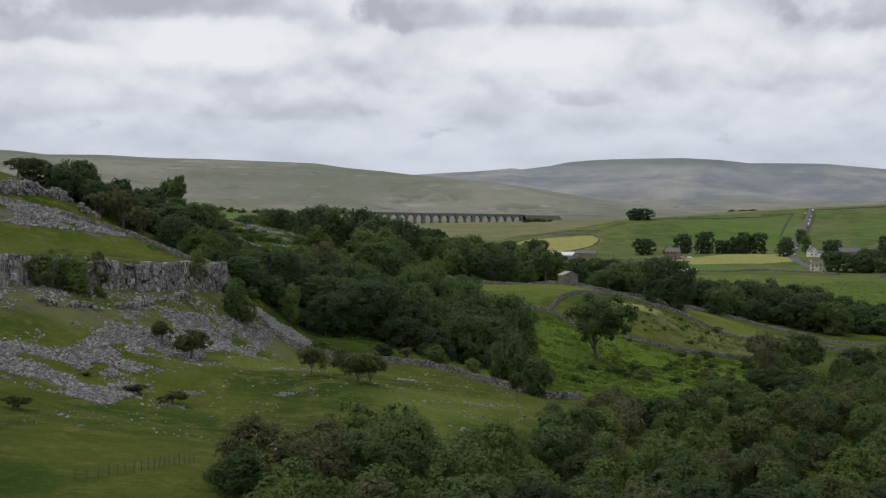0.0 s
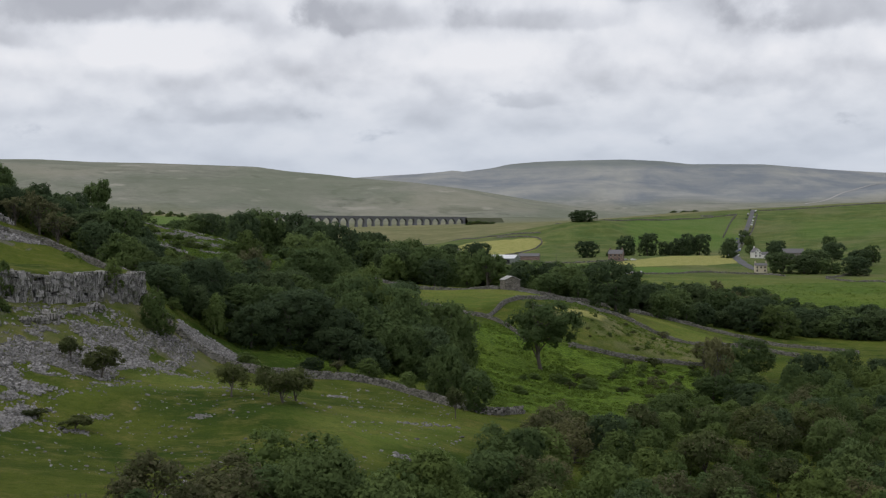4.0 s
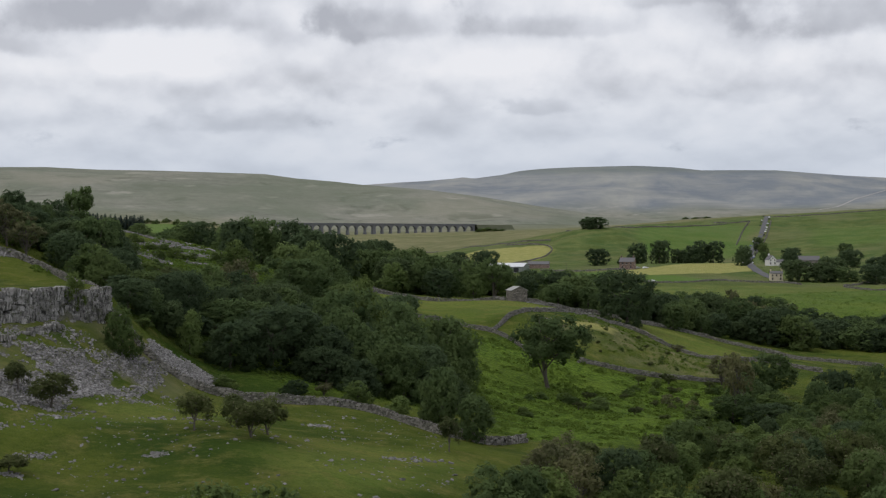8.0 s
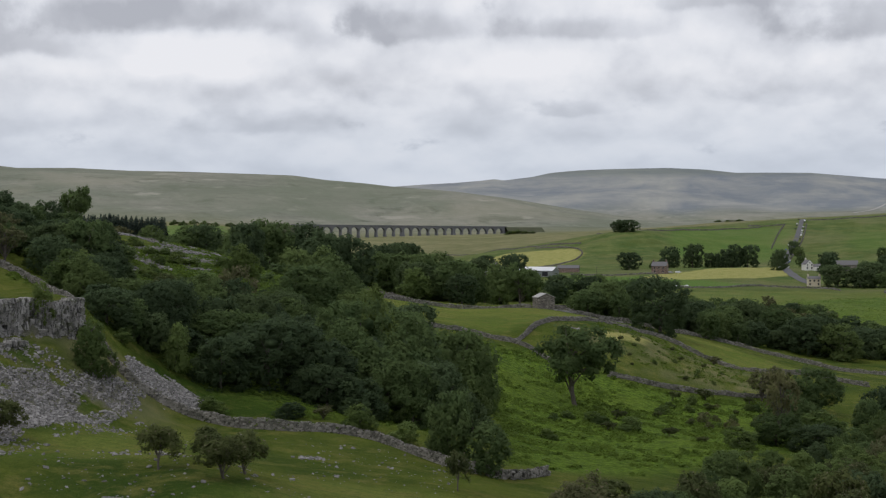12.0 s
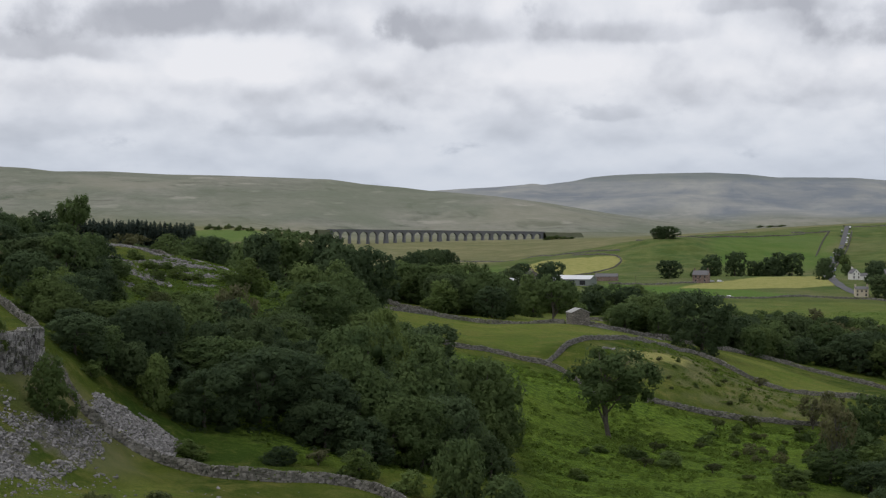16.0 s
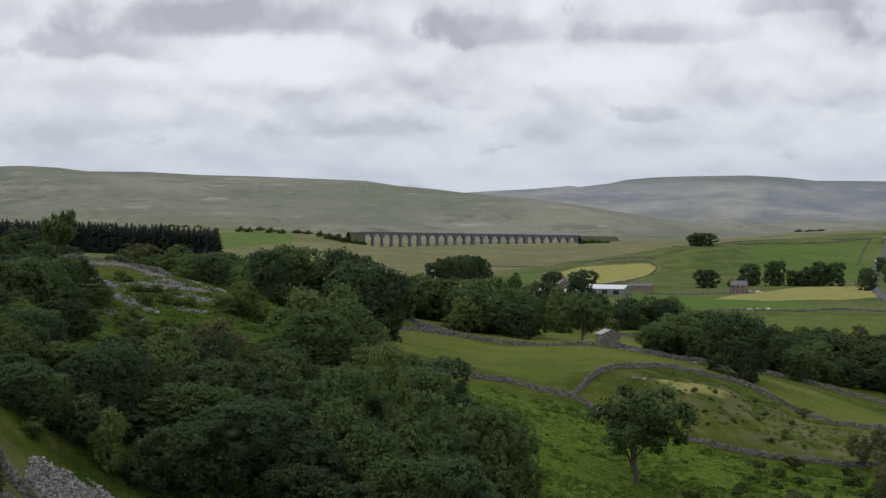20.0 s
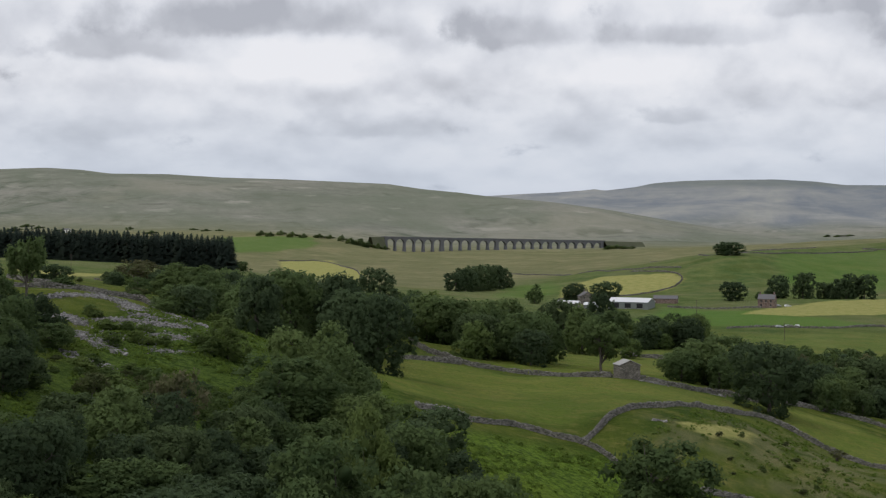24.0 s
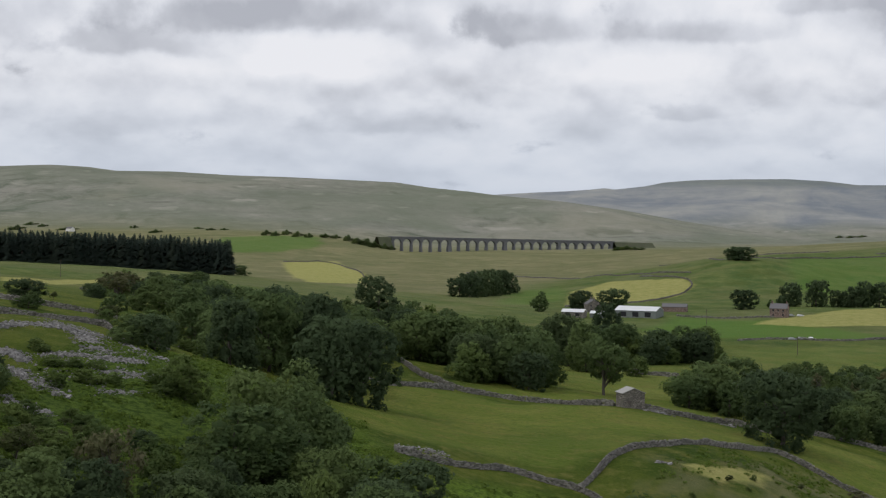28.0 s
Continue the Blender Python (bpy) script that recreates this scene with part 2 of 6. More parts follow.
    col = N.mix(mask(lush, 0.25), grass, brack)
    ley = N.add("ShaderNodeAttribute", {"attribute_name": "ley"}).outputs["Fac"]
    far = N.add("ShaderNodeMapRange", Value=N.add("ShaderNodeSeparateXYZ", Vector=p).outputs[1], From_Min=780.0, From_Max=1250.0).outputs[0]
    col = N.mix(N.math("MULTIPLY", far, N.math("SUBTRACT", 1.0, mask(hay))), col, N.mix(0.3, rough, col))
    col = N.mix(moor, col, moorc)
    col = N.mix(N.math("MULTIPLY", ley, N.ramp(n2, (0.35, 0.9), (0.65, 0.6))), col, N.mix(n1, (0.085, 0.185, 0.035), (0.13, 0.215, 0.045)))
    col = N.mix(mask(hay), col, hayc)
    col = N.mix(mask(stone, 0.1), col, stonec)
    return surface(N, col, 0.95, N.math("ADD", n3, N.math("MULTIPLY", tuft, 2.0)), 0.8, 0.9, spec=0.03)


def leaf_shader(dark, light, dry=0.0):
    def build(N):
        p = place(N)
        g = N.add("ShaderNodeNewGeometry")
        ob = N.add("ShaderNodeObjectInfo").outputs["Random"]
        isl = g.outputs["Random Per Island"]
        col = N.mix(N.ramp(N.noise(p, 0.3, 4), (0.35, 0.0), (0.65, 1.0)), dark, light)
        col = N.mix(N.math("MULTIPLY", isl, 0.22), col, tuple(0.7 * v for v in dark))
        col = N.mix(N.ramp(N.noise(p, 2.4, 5, 0.7), (0.42, 0.4), (0.6, 0.0)), col, tuple(0.6 * v for v in dark))
        hue = N.math("FRACT", N.math("MULTIPLY", ob, 7.31))
        col = N.mix(N.ramp(ob, (0.0, 0.6), (0.35, 0.0)), col, tuple(0.6 * v for v in dark))
        col = N.mix(N.ramp(ob, (0.65, 0.0), (1.0, 0.5)), col, tuple(1.2 * v for v in light))
        col = N.mix(N.ramp(hue, (0.6, 0.0), (1.0, 0.5)), col, (1.12 * light[0], 1.05 * light[1], 0.9 * light[2]))
        if dry:
            col = N.mix(N.ramp(isl, (1 - dry, 0.0), (1.0, 1.0)), col, (0.20, 0.18, 0.11))
        d = surface(N, col, 0.85, spec=0.06)
        tr = N.add("ShaderNodeBsdfTranslucent", Color=N.mix(0.5, col, light))
        return N.add("ShaderNodeMixShader", Fac=0.46, i1=d, i2=tr).outputs[0]
    return build


def bark_shader(N):
    p = place(N)
    n = N.noise(p, 3.0, 6)
    return surface(N, N.mix(n, (0.05, 0.042, 0.034), (0.15, 0.135, 0.115)), 0.9, n, 0.6, 0.1)


def rock_shader(N):
    p = place(N)
    isl = N.add("ShaderNodeNewGeometry").outputs["Random Per Island"]
    n, f = N.noise(p, 0.7, 6, 0.6), N.noise(p, 5.0, 6, 0.7)
    col = N.mix(isl, (0.108, 0.105, 0.101), (0.30, 0.29, 0.285))
    col = N.mix(N.ramp(n, (0.52, 0.0), (0.72, 0.5)), col, (0.11, 0.112, 0.10))
    col = N.mix(N.ramp(f, (0.52, 0.0), (0.72, 0.6)), col, (0.42, 0.40, 0.37))
    return surface(N, col, 0.92, N.math("ADD", f, n), 0.7, 0.15)


def scar_shader(N):
    p = place(N)
    s = N.add("ShaderNodeSeparateXYZ", Vector=p)
    tall = N.add("ShaderNodeCombineXYZ", X=s.outputs[0], Y=s.outputs[1], Z=N.math("MULTIPLY", s.outputs[2], 0.18)).outputs[0]
    streak = N.noise(tall, 2.2, 6, 0.65, 0.3)
    bed = N.noise(p, 1.1, 6, 0.65)
    f = N.noise(p, 5.0, 6, 0.7)
    ob = N.add("ShaderNodeObjectInfo").outputs["Random"]
    col = N.mix(ob, (0.19, 0.182, 0.172), (0.43, 0.412, 0.395))
    col = N.mix(N.ramp(streak, (0.40, 1.0), (0.52, 0.0)), col, (0.06, 0.06, 0.054))
    col = N.mix(N.ramp(f, (0.5, 0.0), (0.7, 0.7)), col, (0.38, 0.37, 0.355))
    col = N.mix(N.ramp(bed, (0.52, 0.0), (0.66, 0.8)), col, (0.085, 0.095, 0.048))
    return surface(N, col, 0.95, N.math("ADD", streak, f), 0.9, 0.3)


def plain(color, rough=0.7, var=0.25, scale=1.2, metal=0.0):
    def build(N):
        p = place(N)
        n = N.noise(p, scale, 5)
        dk = tuple(v * (1 - var) for v in color)
        return surface(N, N.mix(n, dk, color), rough, n, 0.2, 0.05, metal)
    return build


def masonry(dark, light):
    """Rough squared stones with darker joints."""
    def build(N):
        p = place(N)
        q = N.add("ShaderNodeVectorMath", {"operation": "MULTIPLY"}, i0=p, i1=(1.0, 1.0, 1.7)).outputs[0]
        cell = N.add("ShaderNodeTexVoronoi", Vector=q, Scale=2.1)
        tone = N.add("ShaderNodeSeparateColor", Color=cell.outputs["Color"]).outputs[0]
        edge = N.add("ShaderNodeTexVoronoi", {"feature": "DISTANCE_TO_EDGE"}, Vector=q, Scale=2.1).outputs["Distance"]
        joint = N.ramp(edge, (0.02, 1.0), (0.09, 0.0))
        col = N.mix(N.ramp(N.noise(p, 0.6, 5), (0.4, 0.0), (0.65, 0.5)), N.mix(tone, dark, light), tuple(0.6 * v for v in dark))
        return surface(N, N.mix(joint, col, tuple(0.35 * v for v in dark)), 0.92, edge, 0.5, 0.1)
    return build


M_GROUND = shader("turf", ground_shader)
M_LEAF = [shader("leaf_ash", leaf_shader((0.078, 0.122, 0.050), (0.140, 0.194, 0.072))),
          shader("leaf_sycamore", leaf_shader((0.060, 0.092, 0.048), (0.100, 0.142, 0.066))),
          shader("leaf_hawthorn", leaf_shader((0.072, 0.092, 0.040), (0.120, 0.145, 0.056), 0.12)),
          shader("leaf_hazel", leaf_shader((0.084, 0.130, 0.046), (0.158, 0.214, 0.068))),
          shader("leaf_dry", leaf_shader((0.098, 0.112, 0.052), (0.172, 0.178, 0.086), 0.28)),
          shader("needle", leaf_shader((0.046, 0.066, 0.056), (0.072, 0.098, 0.078)))]
M_FERN = shader("fern", leaf_shader((0.085, 0.135, 0.026), (0.155, 0.22, 0.04)))
M_BARK = shader("bark", bark_shader)
M_ROCK = shader("limestone", rock_shader)
M_SCAR = shader("scar_limestone", scar_shader)


def wall_shader(N):
    p = place(N)
    isl = N.add("ShaderNodeNewGeometry").outputs["Random Per Island"]
    n, f = N.noise(p, 0.5, 6, 0.6), N.noise(p, 5.0, 5, 0.65)
    col = N.mix(isl, (0.08, 0.076, 0.066), (0.27, 0.257, 0.232))
    col = N.mix(N.ramp(n, (0.5, 0.0), (0.68, 0.7)), col, (0.07, 0.075, 0.055))
    return surface(N, N.mix(N.ramp(f, (0.5, 0.0), (0.75, 0.5)), col, (0.33, 0.315, 0.285)), 0.92, f, 0.6, 0.1)


M_WALLSTONE = shader("wall_stone", wall_shader)

# ---- ground ----
# spot heights (x, y, z): near slope, middle slope, valley and far plain
SPOTS_NEAR = ((-60, 110, -27), (-50, 218, -25.9), (-49.6, 238, -26.2), (-41, 284, -25.6), (-21.5, 279, -26.7), (-13, 268, -28), (-37, 293, -25.3), (-37, 265, -25.5), (-36.5, 256, -28.0), (-23.6, 259.5, -28.6), (-4.7, 284, -31.1), (8, 274, -32.2), (-8.5, 299, -31), (4, 241, -32),
              (-0.3, 334, -32.2), (16.7, 341, -36), (-28, 351, -28.6), (-31, 362, -26.6), (-38, 357, -21.5), (-25, 172, -27), (-6, 150, -30), (21, 250, -36.5),
              (50, 300, -40), (0, 40, -40), (45, 150, -44), (90, 250, -47), (125, 380, -50), (-75, 288, -13.4), (-61.4, 310, -15.0), (-54.8, 321.5, -15.6), (-49.2, 331, -16.1),
              (-44.5, 339, -16.8), (-42, 345, -17.6), (-66, 257, -20.2), (-57, 222, -25.2), (-50, 300, -21.5), (-39, 322, -25.6), (-28, 336, -29.3), (-15, 337, -31), (-84, 340, -13.2), (-95, 372, -7.8),
              (-100, 393, -2.2), (-106, 412, 6.5), (-93, 425, 1.6), (-122, 450, 10), (-120, 300, -6))
SPOTS_MID = ((-69, 413, -9.6), (-47, 359, -12.8), (-60, 350, -15.3), (-53, 349, -16.2), (-68, 375, -12.6), (-57, 388, -12), (-20, 368, -27.5), (-37, 372, -20.5), (-33, 436, -21), (-86, 540, -4.2), (-52.6, 543.8, -7.2), (-66.6, 519.5, -7.6), (-77.4, 551, -3.0), (-66, 556, -5.2), (-59, 550, -6.2), (-77, 532, -4.3), (-69.7, 526.7, -5.7), (-77, 573, -2.9), (-94.4, 585, -3.0), (-89.4, 592, -3.2), (-83.3, 598, -4.6), (-78.9, 606, -5.4), (-74.7, 608, -6.5), (-67.6, 590, -7.8), (-60, 567, -7.6), (-66, 571, -7.0), (-110, 660, -8.5), (-96, 660, -10.5), (-83, 650, -12.5), (-49.7, 523, -10.0), (-54, 487, -12.8),
             (-24, 646, -24.5), (13, 744, -31), (43.5, 487.5, -43.8), (62, 538, -42.8), (76, 545, -45.6), (98, 632, -46.8), (96, 634, -43.5),
             (127, 605, -48.5), (34, 562, -33), (42, 576, -31.2), (5, 531, -27.4), (49, 679, -31), (-1, 682, -28), (15.6, 686, -31.4), (75.6, 688, -36.6),
             (90, 690, -38.7), (20, 615, -30.5), (66, 585, -33), (25, 400, -41), (70, 450, -48), (120, 520, -52), (170, 750, -57), (-130, 480, 8), (-150, 600, 4))
SPOTS_FAR = ((-120, 800, -12), (-190, 1000, -15), (255, 1187, -43), (190, 940, -48), (300, 900, -50), (173, 1278, -38.5), (89.5, 1322, -41.5), (20, 1000, -42),
             (230, 1350, -38), (285, 1604, -38), (-205, 1451, -24), (-330, 1450, -18), (196, 1707, -12.5), (120, 1630, -32), (60, 1900, -38), (311, 2000, -11), (400, 1900, -3.5),
             (500, 1900, 0.0), (600, 2000, 4.0), (380, 2200, -9), (520, 2250, -2), (720, 2350, 8), (450, 2650, -8), (0, 2300, -42), (-150, 2180, -41), (-400, 2300, -40), (150, 2450, -30), (320, 2700, -18), (46, 2990, -29), (-205, 2930, -31), (-80, 2950, -31),
             (-600, 2850, -8), (-300, 2900, -12), (-420, 2650, -17), (-250, 2600, -30), (600, 3000, -15), (220, 3060, -25), (400, 1300, -36), (-60, 1250, -33))
SPOTS = np.array(SPOTS_NEAR + SPOTS_MID + SPOTS_FAR, float)


def lay(x, y):
    """Coordinates in which the ground's detail is even: wide far off, narrow nearby."""
    d = np.maximum(y, 20) + 100.0
    return np.stack([np.clip(x / d, -0.5, 0.5), 0.6 * np.log(d)], -1)


def kernel(a, b):
    r = np.sqrt(((a[:, None] - b[None]) ** 2).sum(-1)) + 1e-9
    return r * r * np.log(r)


def solve_spots():
    q = lay(SPOTS[:, 0], SPOTS[:, 1])
    n = len(q)
    A = np.zeros((n + 3, n + 3))
    A[:n, :n] = kernel(q, q) + np.eye(n) * 0.00012
    A[:n, n], A[:n, n + 1:] = 1, q
    A[n:, :n] = A[:n, n:].T
    return q, np.linalg.solve(A, np.r_[SPOTS[:, 2], 0, 0, 0])


SPOT_Q, SPOT_W = solve_spots()


def smooth(a, b, v):
    t = np.clip((v - a) / (b - a), 0, 1)
    return t * t * (3 - 2 * t)


def lumps(x, y, size, seed):
    """Rolling value noise, -1 to 1."""
    u, v = x / size + seed * 17.3, y / size + seed * 9.1
    i, j = np.floor(u), np.floor(v)
    f, g = u - i, v - j
    f, g = f * f * (3 - 2 * f), g * g * (3 - 2 * g)

    def h(a, b):
        s = np.sin(a * 127.1 + b * 311.7 + seed * 74.7) * 43758.5453
        return (s - np.floor(s)) * 2 - 1
    return (h(i, j) * (1 - f) + h(i + 1, j) * f) * (1 - g) + (h(i, j + 1) * (1 - f) + h(i + 1, j + 1) * f) * g


# the limestone scar: a straight step in the hillside
SCAR_A, SCAR_B = np.array((-84.0, 275.0)), np.array((-42.6, 346.5))


def scar_place(x, y):
    d = SCAR_B - SCAR_A
    L = np.hypot(*d)
    d = d / L
    s = (x - SCAR_A[0]) * d[0] + (y - SCAR_A[1]) * d[1]
    across = -(x - SCAR_A[0]) * d[1] + (y - SCAR_A[1]) * d[0]
    return s, across, L


FELL_W = ((-1900, 150), (-1400, 128), (-1186, 126), (-1058, 131), (-994, 128), (-930, 120), (-803, 120), (-676, 113), (-550, 110), (-424, 105), (-298, 100), (-223, 89), (-136, 81), (-73, 73), (76, 60), (199, 44), (323, 23), (446, 4), (600, -14), (1000, -35), (1500, -35))
FELL_E = ((-1500, 20), (-400, 55), (-94, 86), (11, 93), (86, 97), (160, 103), (192, 107), (217, 103), (249, 107), (300, 113), (340, 122), (355, 124), (414, 129), (457, 131), (533, 133), (664, 135), (767, 130), (846, 121), (928, 121), (1050, 120), (1236, 105), (1500, 90), (2000, 70))


def height(x, y):
    x, y = np.asarray(x, float), np.asarray(y, float)
    shape = x.shape
    x, y = x.ravel(), y.ravel()
    z = np.empty_like(x)
    for k in range(0, len(x), 20000):
        q = lay(x[k:k + 20000], np.minimum(y[k:k + 20000], 3050))
        z[k:k + 20000] = kernel(q, SPOT_Q) @ SPOT_W[:-3] + SPOT_W[-3] + q @ SPOT_W[-2:]
    s, across, L = scar_place(x, y)
    run = smooth(-60, -20, s) * (1 - smooth(L - 3, L + 8, s))
    jag = 0.8 * lumps(s, s * 0, 4.0, 3) + 0.5 * lumps(s, s * 0, 1.3, 5)
    z = z + 4.6 * run * smooth(-0.5, 0.9, across + jag) * (1 - smooth(14, 80, across))
    z = z + 0.22 * lumps(x, y, 7, 1) + 0.45 * lumps(x, y, 19, 2)
    far = smooth(500, 1600, y)
    z = z + far * (2.0 * lumps(x, y, 90, 3) + 1.5 * lumps(x, y, 210, 4)) * (1 - 0.9 * smooth(2500, 2800, y) * (1 - smooth(3050, 3200, y)))
    # the two fells that close the valley
    w = np.interp(x, *np.array(FELL_W, float).T)
    e = np.interp(x, *np.array(FELL_E, float).T)
    rise = smooth(3000, 4050, y + 60 * lumps(x, y, 420, 6)) ** 1.25
    back = 1 - smooth(4050, 4700, y)
    zw = z + (w - z) * rise * back + (9 * lumps(x + 0.5 * y, y, 330, 7) + 5 * lumps(x - 0.6 * y, y, 130, 17)) * smooth(0.02, 0.25, rise) * (1 - smooth(3700, 4000, y))
    ze = z + (e - z) * smooth(3900, 4800, y + 50 * lumps(x, y, 380, 8)) * (1 - 0.6 * smooth(4830, 5100, y)) + (9 * lumps(x, y, 300, 9) + 6 * lumps(x + 0.7 * y, y, 140, 19)) * smooth(3950, 4300, y) * (1 - smooth(4500, 4750, y))
    z = np.where(y > 3000, np.maximum(zw, ze), z)
    return z.reshape(shape)


def inside(x, y, poly):
    """Signed softness: how far within a polygon, in metres (positive inside)."""
    hit = np.zeros(x.shape, bool)
    dist = np.full(x.shape, 1e9)
    for (ax, ay), (bx, by) in zip(poly, poly[1:] + poly[:1]):
        cond = (ay > y) != (by > y)
        with np.errstate(divide="ignore", invalid="ignore"):
            hit ^= cond & (x < (bx - ax) * (y - ay) / (by - ay + 1e-12) + ax)
        dx, dy = bx - ax, by - ay
        t = np.clip(((x - ax) * dx + (y - ay) * dy) / (dx * dx + dy * dy + 1e-9), 0, 1)
        dist = np.minimum(dist, np.hypot(x - ax - t * dx, y - ay - t * dy))
    return np.where(hit, dist, -dist)

# where the ground changes: hay meadows, bright leys, bracken, bare stone
HAY = [[(-204, 935), (-215, 1157), (-228, 1208), (-240, 1048)],
       [(-302, 2380), (-240, 2440), (-157, 2040), (-134, 1740), (-181, 1714)],
       [(49, 1611), (84, 1699), (144, 1633), (147, 1588), (129, 1531), (85, 1489), (42, 1400)],
       [(150, 1240), (195, 1310), (250, 1400), (299, 1480), (262, 1277), (232, 1245), (184, 1222)],
       [(55.5, 580.5), (64, 583.5), (75.5, 594.5), (71.5, 580), (62.5, 573), (57, 574)]]
BRACKEN = [[(22, 345), (45, 372), (80, 440), (110, 500), (105, 545), (62, 535), (40, 545), (22, 542), (6, 530), (10, 500), (22, 470), (24, 400)],
           [(-70, 400), (-45, 372), (-20, 390), (-5, 450), (5, 520), (-15, 575), (-50, 620), (-62, 560), (-66, 480)],
           [(150, 880), (300, 850), (330, 1080), (210, 1040)]]
SCREE = [[(-68, 262), (-57, 262), (-56, 277), (-55.5, 296), (-53, 309), (-46, 320), (-39.5, 333), (-34, 343), (-33, 332), (-37, 311), (-40, 292), (-44, 270), (-47, 264), (-45, 246), (-47, 235), (-54, 236), (-66, 243)],
         [(-37.5, 353), (-33, 360), (-28, 355), (-27, 344), (-31.5, 343), (-36.5, 345)],
         [(-108, 392), (-89, 403), (-83, 406), (-71, 414), (-74, 398), (-92, 388)]]
KNOLL = [(42, 556), (50, 578), (62, 600), (84, 645), (104, 632), (118, 600), (104, 556), (70, 548)]
LEYS = [[(-402, 2495), (-455, 2752), (-324, 2871), (-290, 2692), (-330, 2540)], [(109, 1296), (165, 1254), (215, 1175), (208, 1149), (143, 1137), (95, 1129), (88, 1200)],
        [(215, 1570), (320, 1590), (372, 1800), (345, 1842), (255, 1775)], [(390, 1600), (560, 1580), (600, 1720), (415, 1745)], [(-8, 1412), (22, 1440), (46, 1580), (40, 1690), (10, 1650)]]
MEADOWS_LIT = [[(-12, 560), (28, 566), (42, 590), (84, 655), (92, 685), (50, 676), (0, 694), (-16, 670), (-24, 610)], [(8, 712), (46, 690), (96, 715), (118, 800), (108, 990), (60, 972), (24, 930), (28, 760)],
           [(110, 900), (240, 905), (360, 1000), (330, 1100), (200, 1115), (120, 1080)], [(86, 655), (100, 640), (130, 615), (150, 640), (120, 700), (98, 705)],
           # the last two: strips of near turf coloured brighter as sunlit ground
           [(-12, 258), (-6, 291), (9, 296), (15, 286), (10, 252), (0, 239), (-8, 245)], [(-43, 277), (-38, 294), (-30, 328), (-20, 334), (-24, 281), (-41, 268)]]
WOODS = [[(-45, 372), (-12, 352), (8, 362), (24, 400), (16, 455), (6, 500), (-5, 540), (-40, 560), (-50, 480)]]


def ley_at(x, y):
    ley = np.zeros(x.shape)
    for pol, k in zip(LEYS, (0.7, 1.0, 0.6, 0.4, 0.6)):
        ley = np.maximum(ley, k * smooth(-8, 8, inside(x, y, pol) + 6 * lumps(x, y, 40, 51)))
    return ley


def meadow_lit_at(x, y):
    """Fertilised pastures between the walls, and near turf painted brighter for sunlight."""
    m = np.zeros(x.shape)
    for pol in MEADOWS_LIT:
        m = np.maximum(m, smooth(-5, 6, inside(x, y, pol) + 4 * lumps(x, y, 12, 52)))
    return m * (0.8 + 0.2 * lumps(x, y, 20, 53))


def cover_at(x, y):
    out = np.zeros(x.shape + (4,), np.float32)
    for pol in HAY:
        out[..., 0] = np.maximum(out[..., 0], 0.5 + 0.5 * np.clip(inside(x, y, pol) / (y * 0.006 + 1.0), -1, 1))
    for pol, k in zip(BRACKEN + WOODS, (1.0, 0.75, 0.8, 0.7)):
        out[..., 2] = np.maximum(out[..., 2], k * (0.5 + 0.5 * np.clip(inside(x, y, pol) / 9.0, -1, 1)))
    for pol in SCREE:
        bed = (0.5 + 0.5 * np.clip(inside(x, y, pol) / 3.0, -1, 1)) * smooth(-0.4, -0.1, lumps(x, y, 6.0, 81) + 0.6 * lumps(x, y, 2.2, 82))
        out[..., 3] = np.maximum(out[..., 3], 0.85 * bed)
    s, across, L = scar_place(x, y)
    face = smooth(-1.8, -0.5, across) * (1 - smooth(0.6, 1.6, across)) * smooth(-40, -20, s) * (1 - smooth(L, L + 5, s))
    out[..., 3] = np.maximum(out[..., 3], face)
    rub = smooth(-20, -15, across) * (1 - smooth(-3, -0.5, across)) * smooth(-30, -10, s) * (1 - smooth(L - 4, L + 2, s))
    out[..., 3] = np.maximum(out[..., 3], 0.5 * rub * smooth(-0.2, 0.6, lumps(x, y, 3.5, 61) + 0.5 * lumps(x, y, 1.4, 62)))
    # sour brown grass on the banks under the scar
    bank = 0.62 * smooth(-26, -18, across) * (1 - smooth(-2, 0.5, across)) * smooth(-40, -15, s) * (1 - smooth(L, L + 6, s)) * smooth(-0.6, 0.4, lumps(x, y, 9.0, 63) + 0.5 * lumps(x, y, 3.0, 64))
    # rough grazing takes over beyond the enclosed fields
    moor = smooth(1550, 2100, y + 260 * (1 - smooth(-60, 80, x)) * smooth(1150, 1300, y) + 300 * lumps(x, y, 260, 12) + 120 * lumps(x, y, 70, 13) - 1.0 * np.clip(x - 40, 0, 340) + 0.9 * np.maximum(x - 380, 0)) * 0.85
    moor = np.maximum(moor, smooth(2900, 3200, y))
    moor = np.maximum(moor, 0.58 * smooth(-4, 6, inside(x, y, KNOLL) + 5 * lumps(x, y, 6, 71)) * smooth(-0.5, 0.5, lumps(x, y, 9, 72) + lumps(x, y, 3, 73)))
    moor = np.maximum(moor * (1 - 0.9 * ley_at(x, y)), bank)
    out[..., 1] = np.maximum(moor, 0.35 * smooth(700, 1300, y) * smooth(0.0, 0.6, lumps(x, y, 60, 14)))
    return out


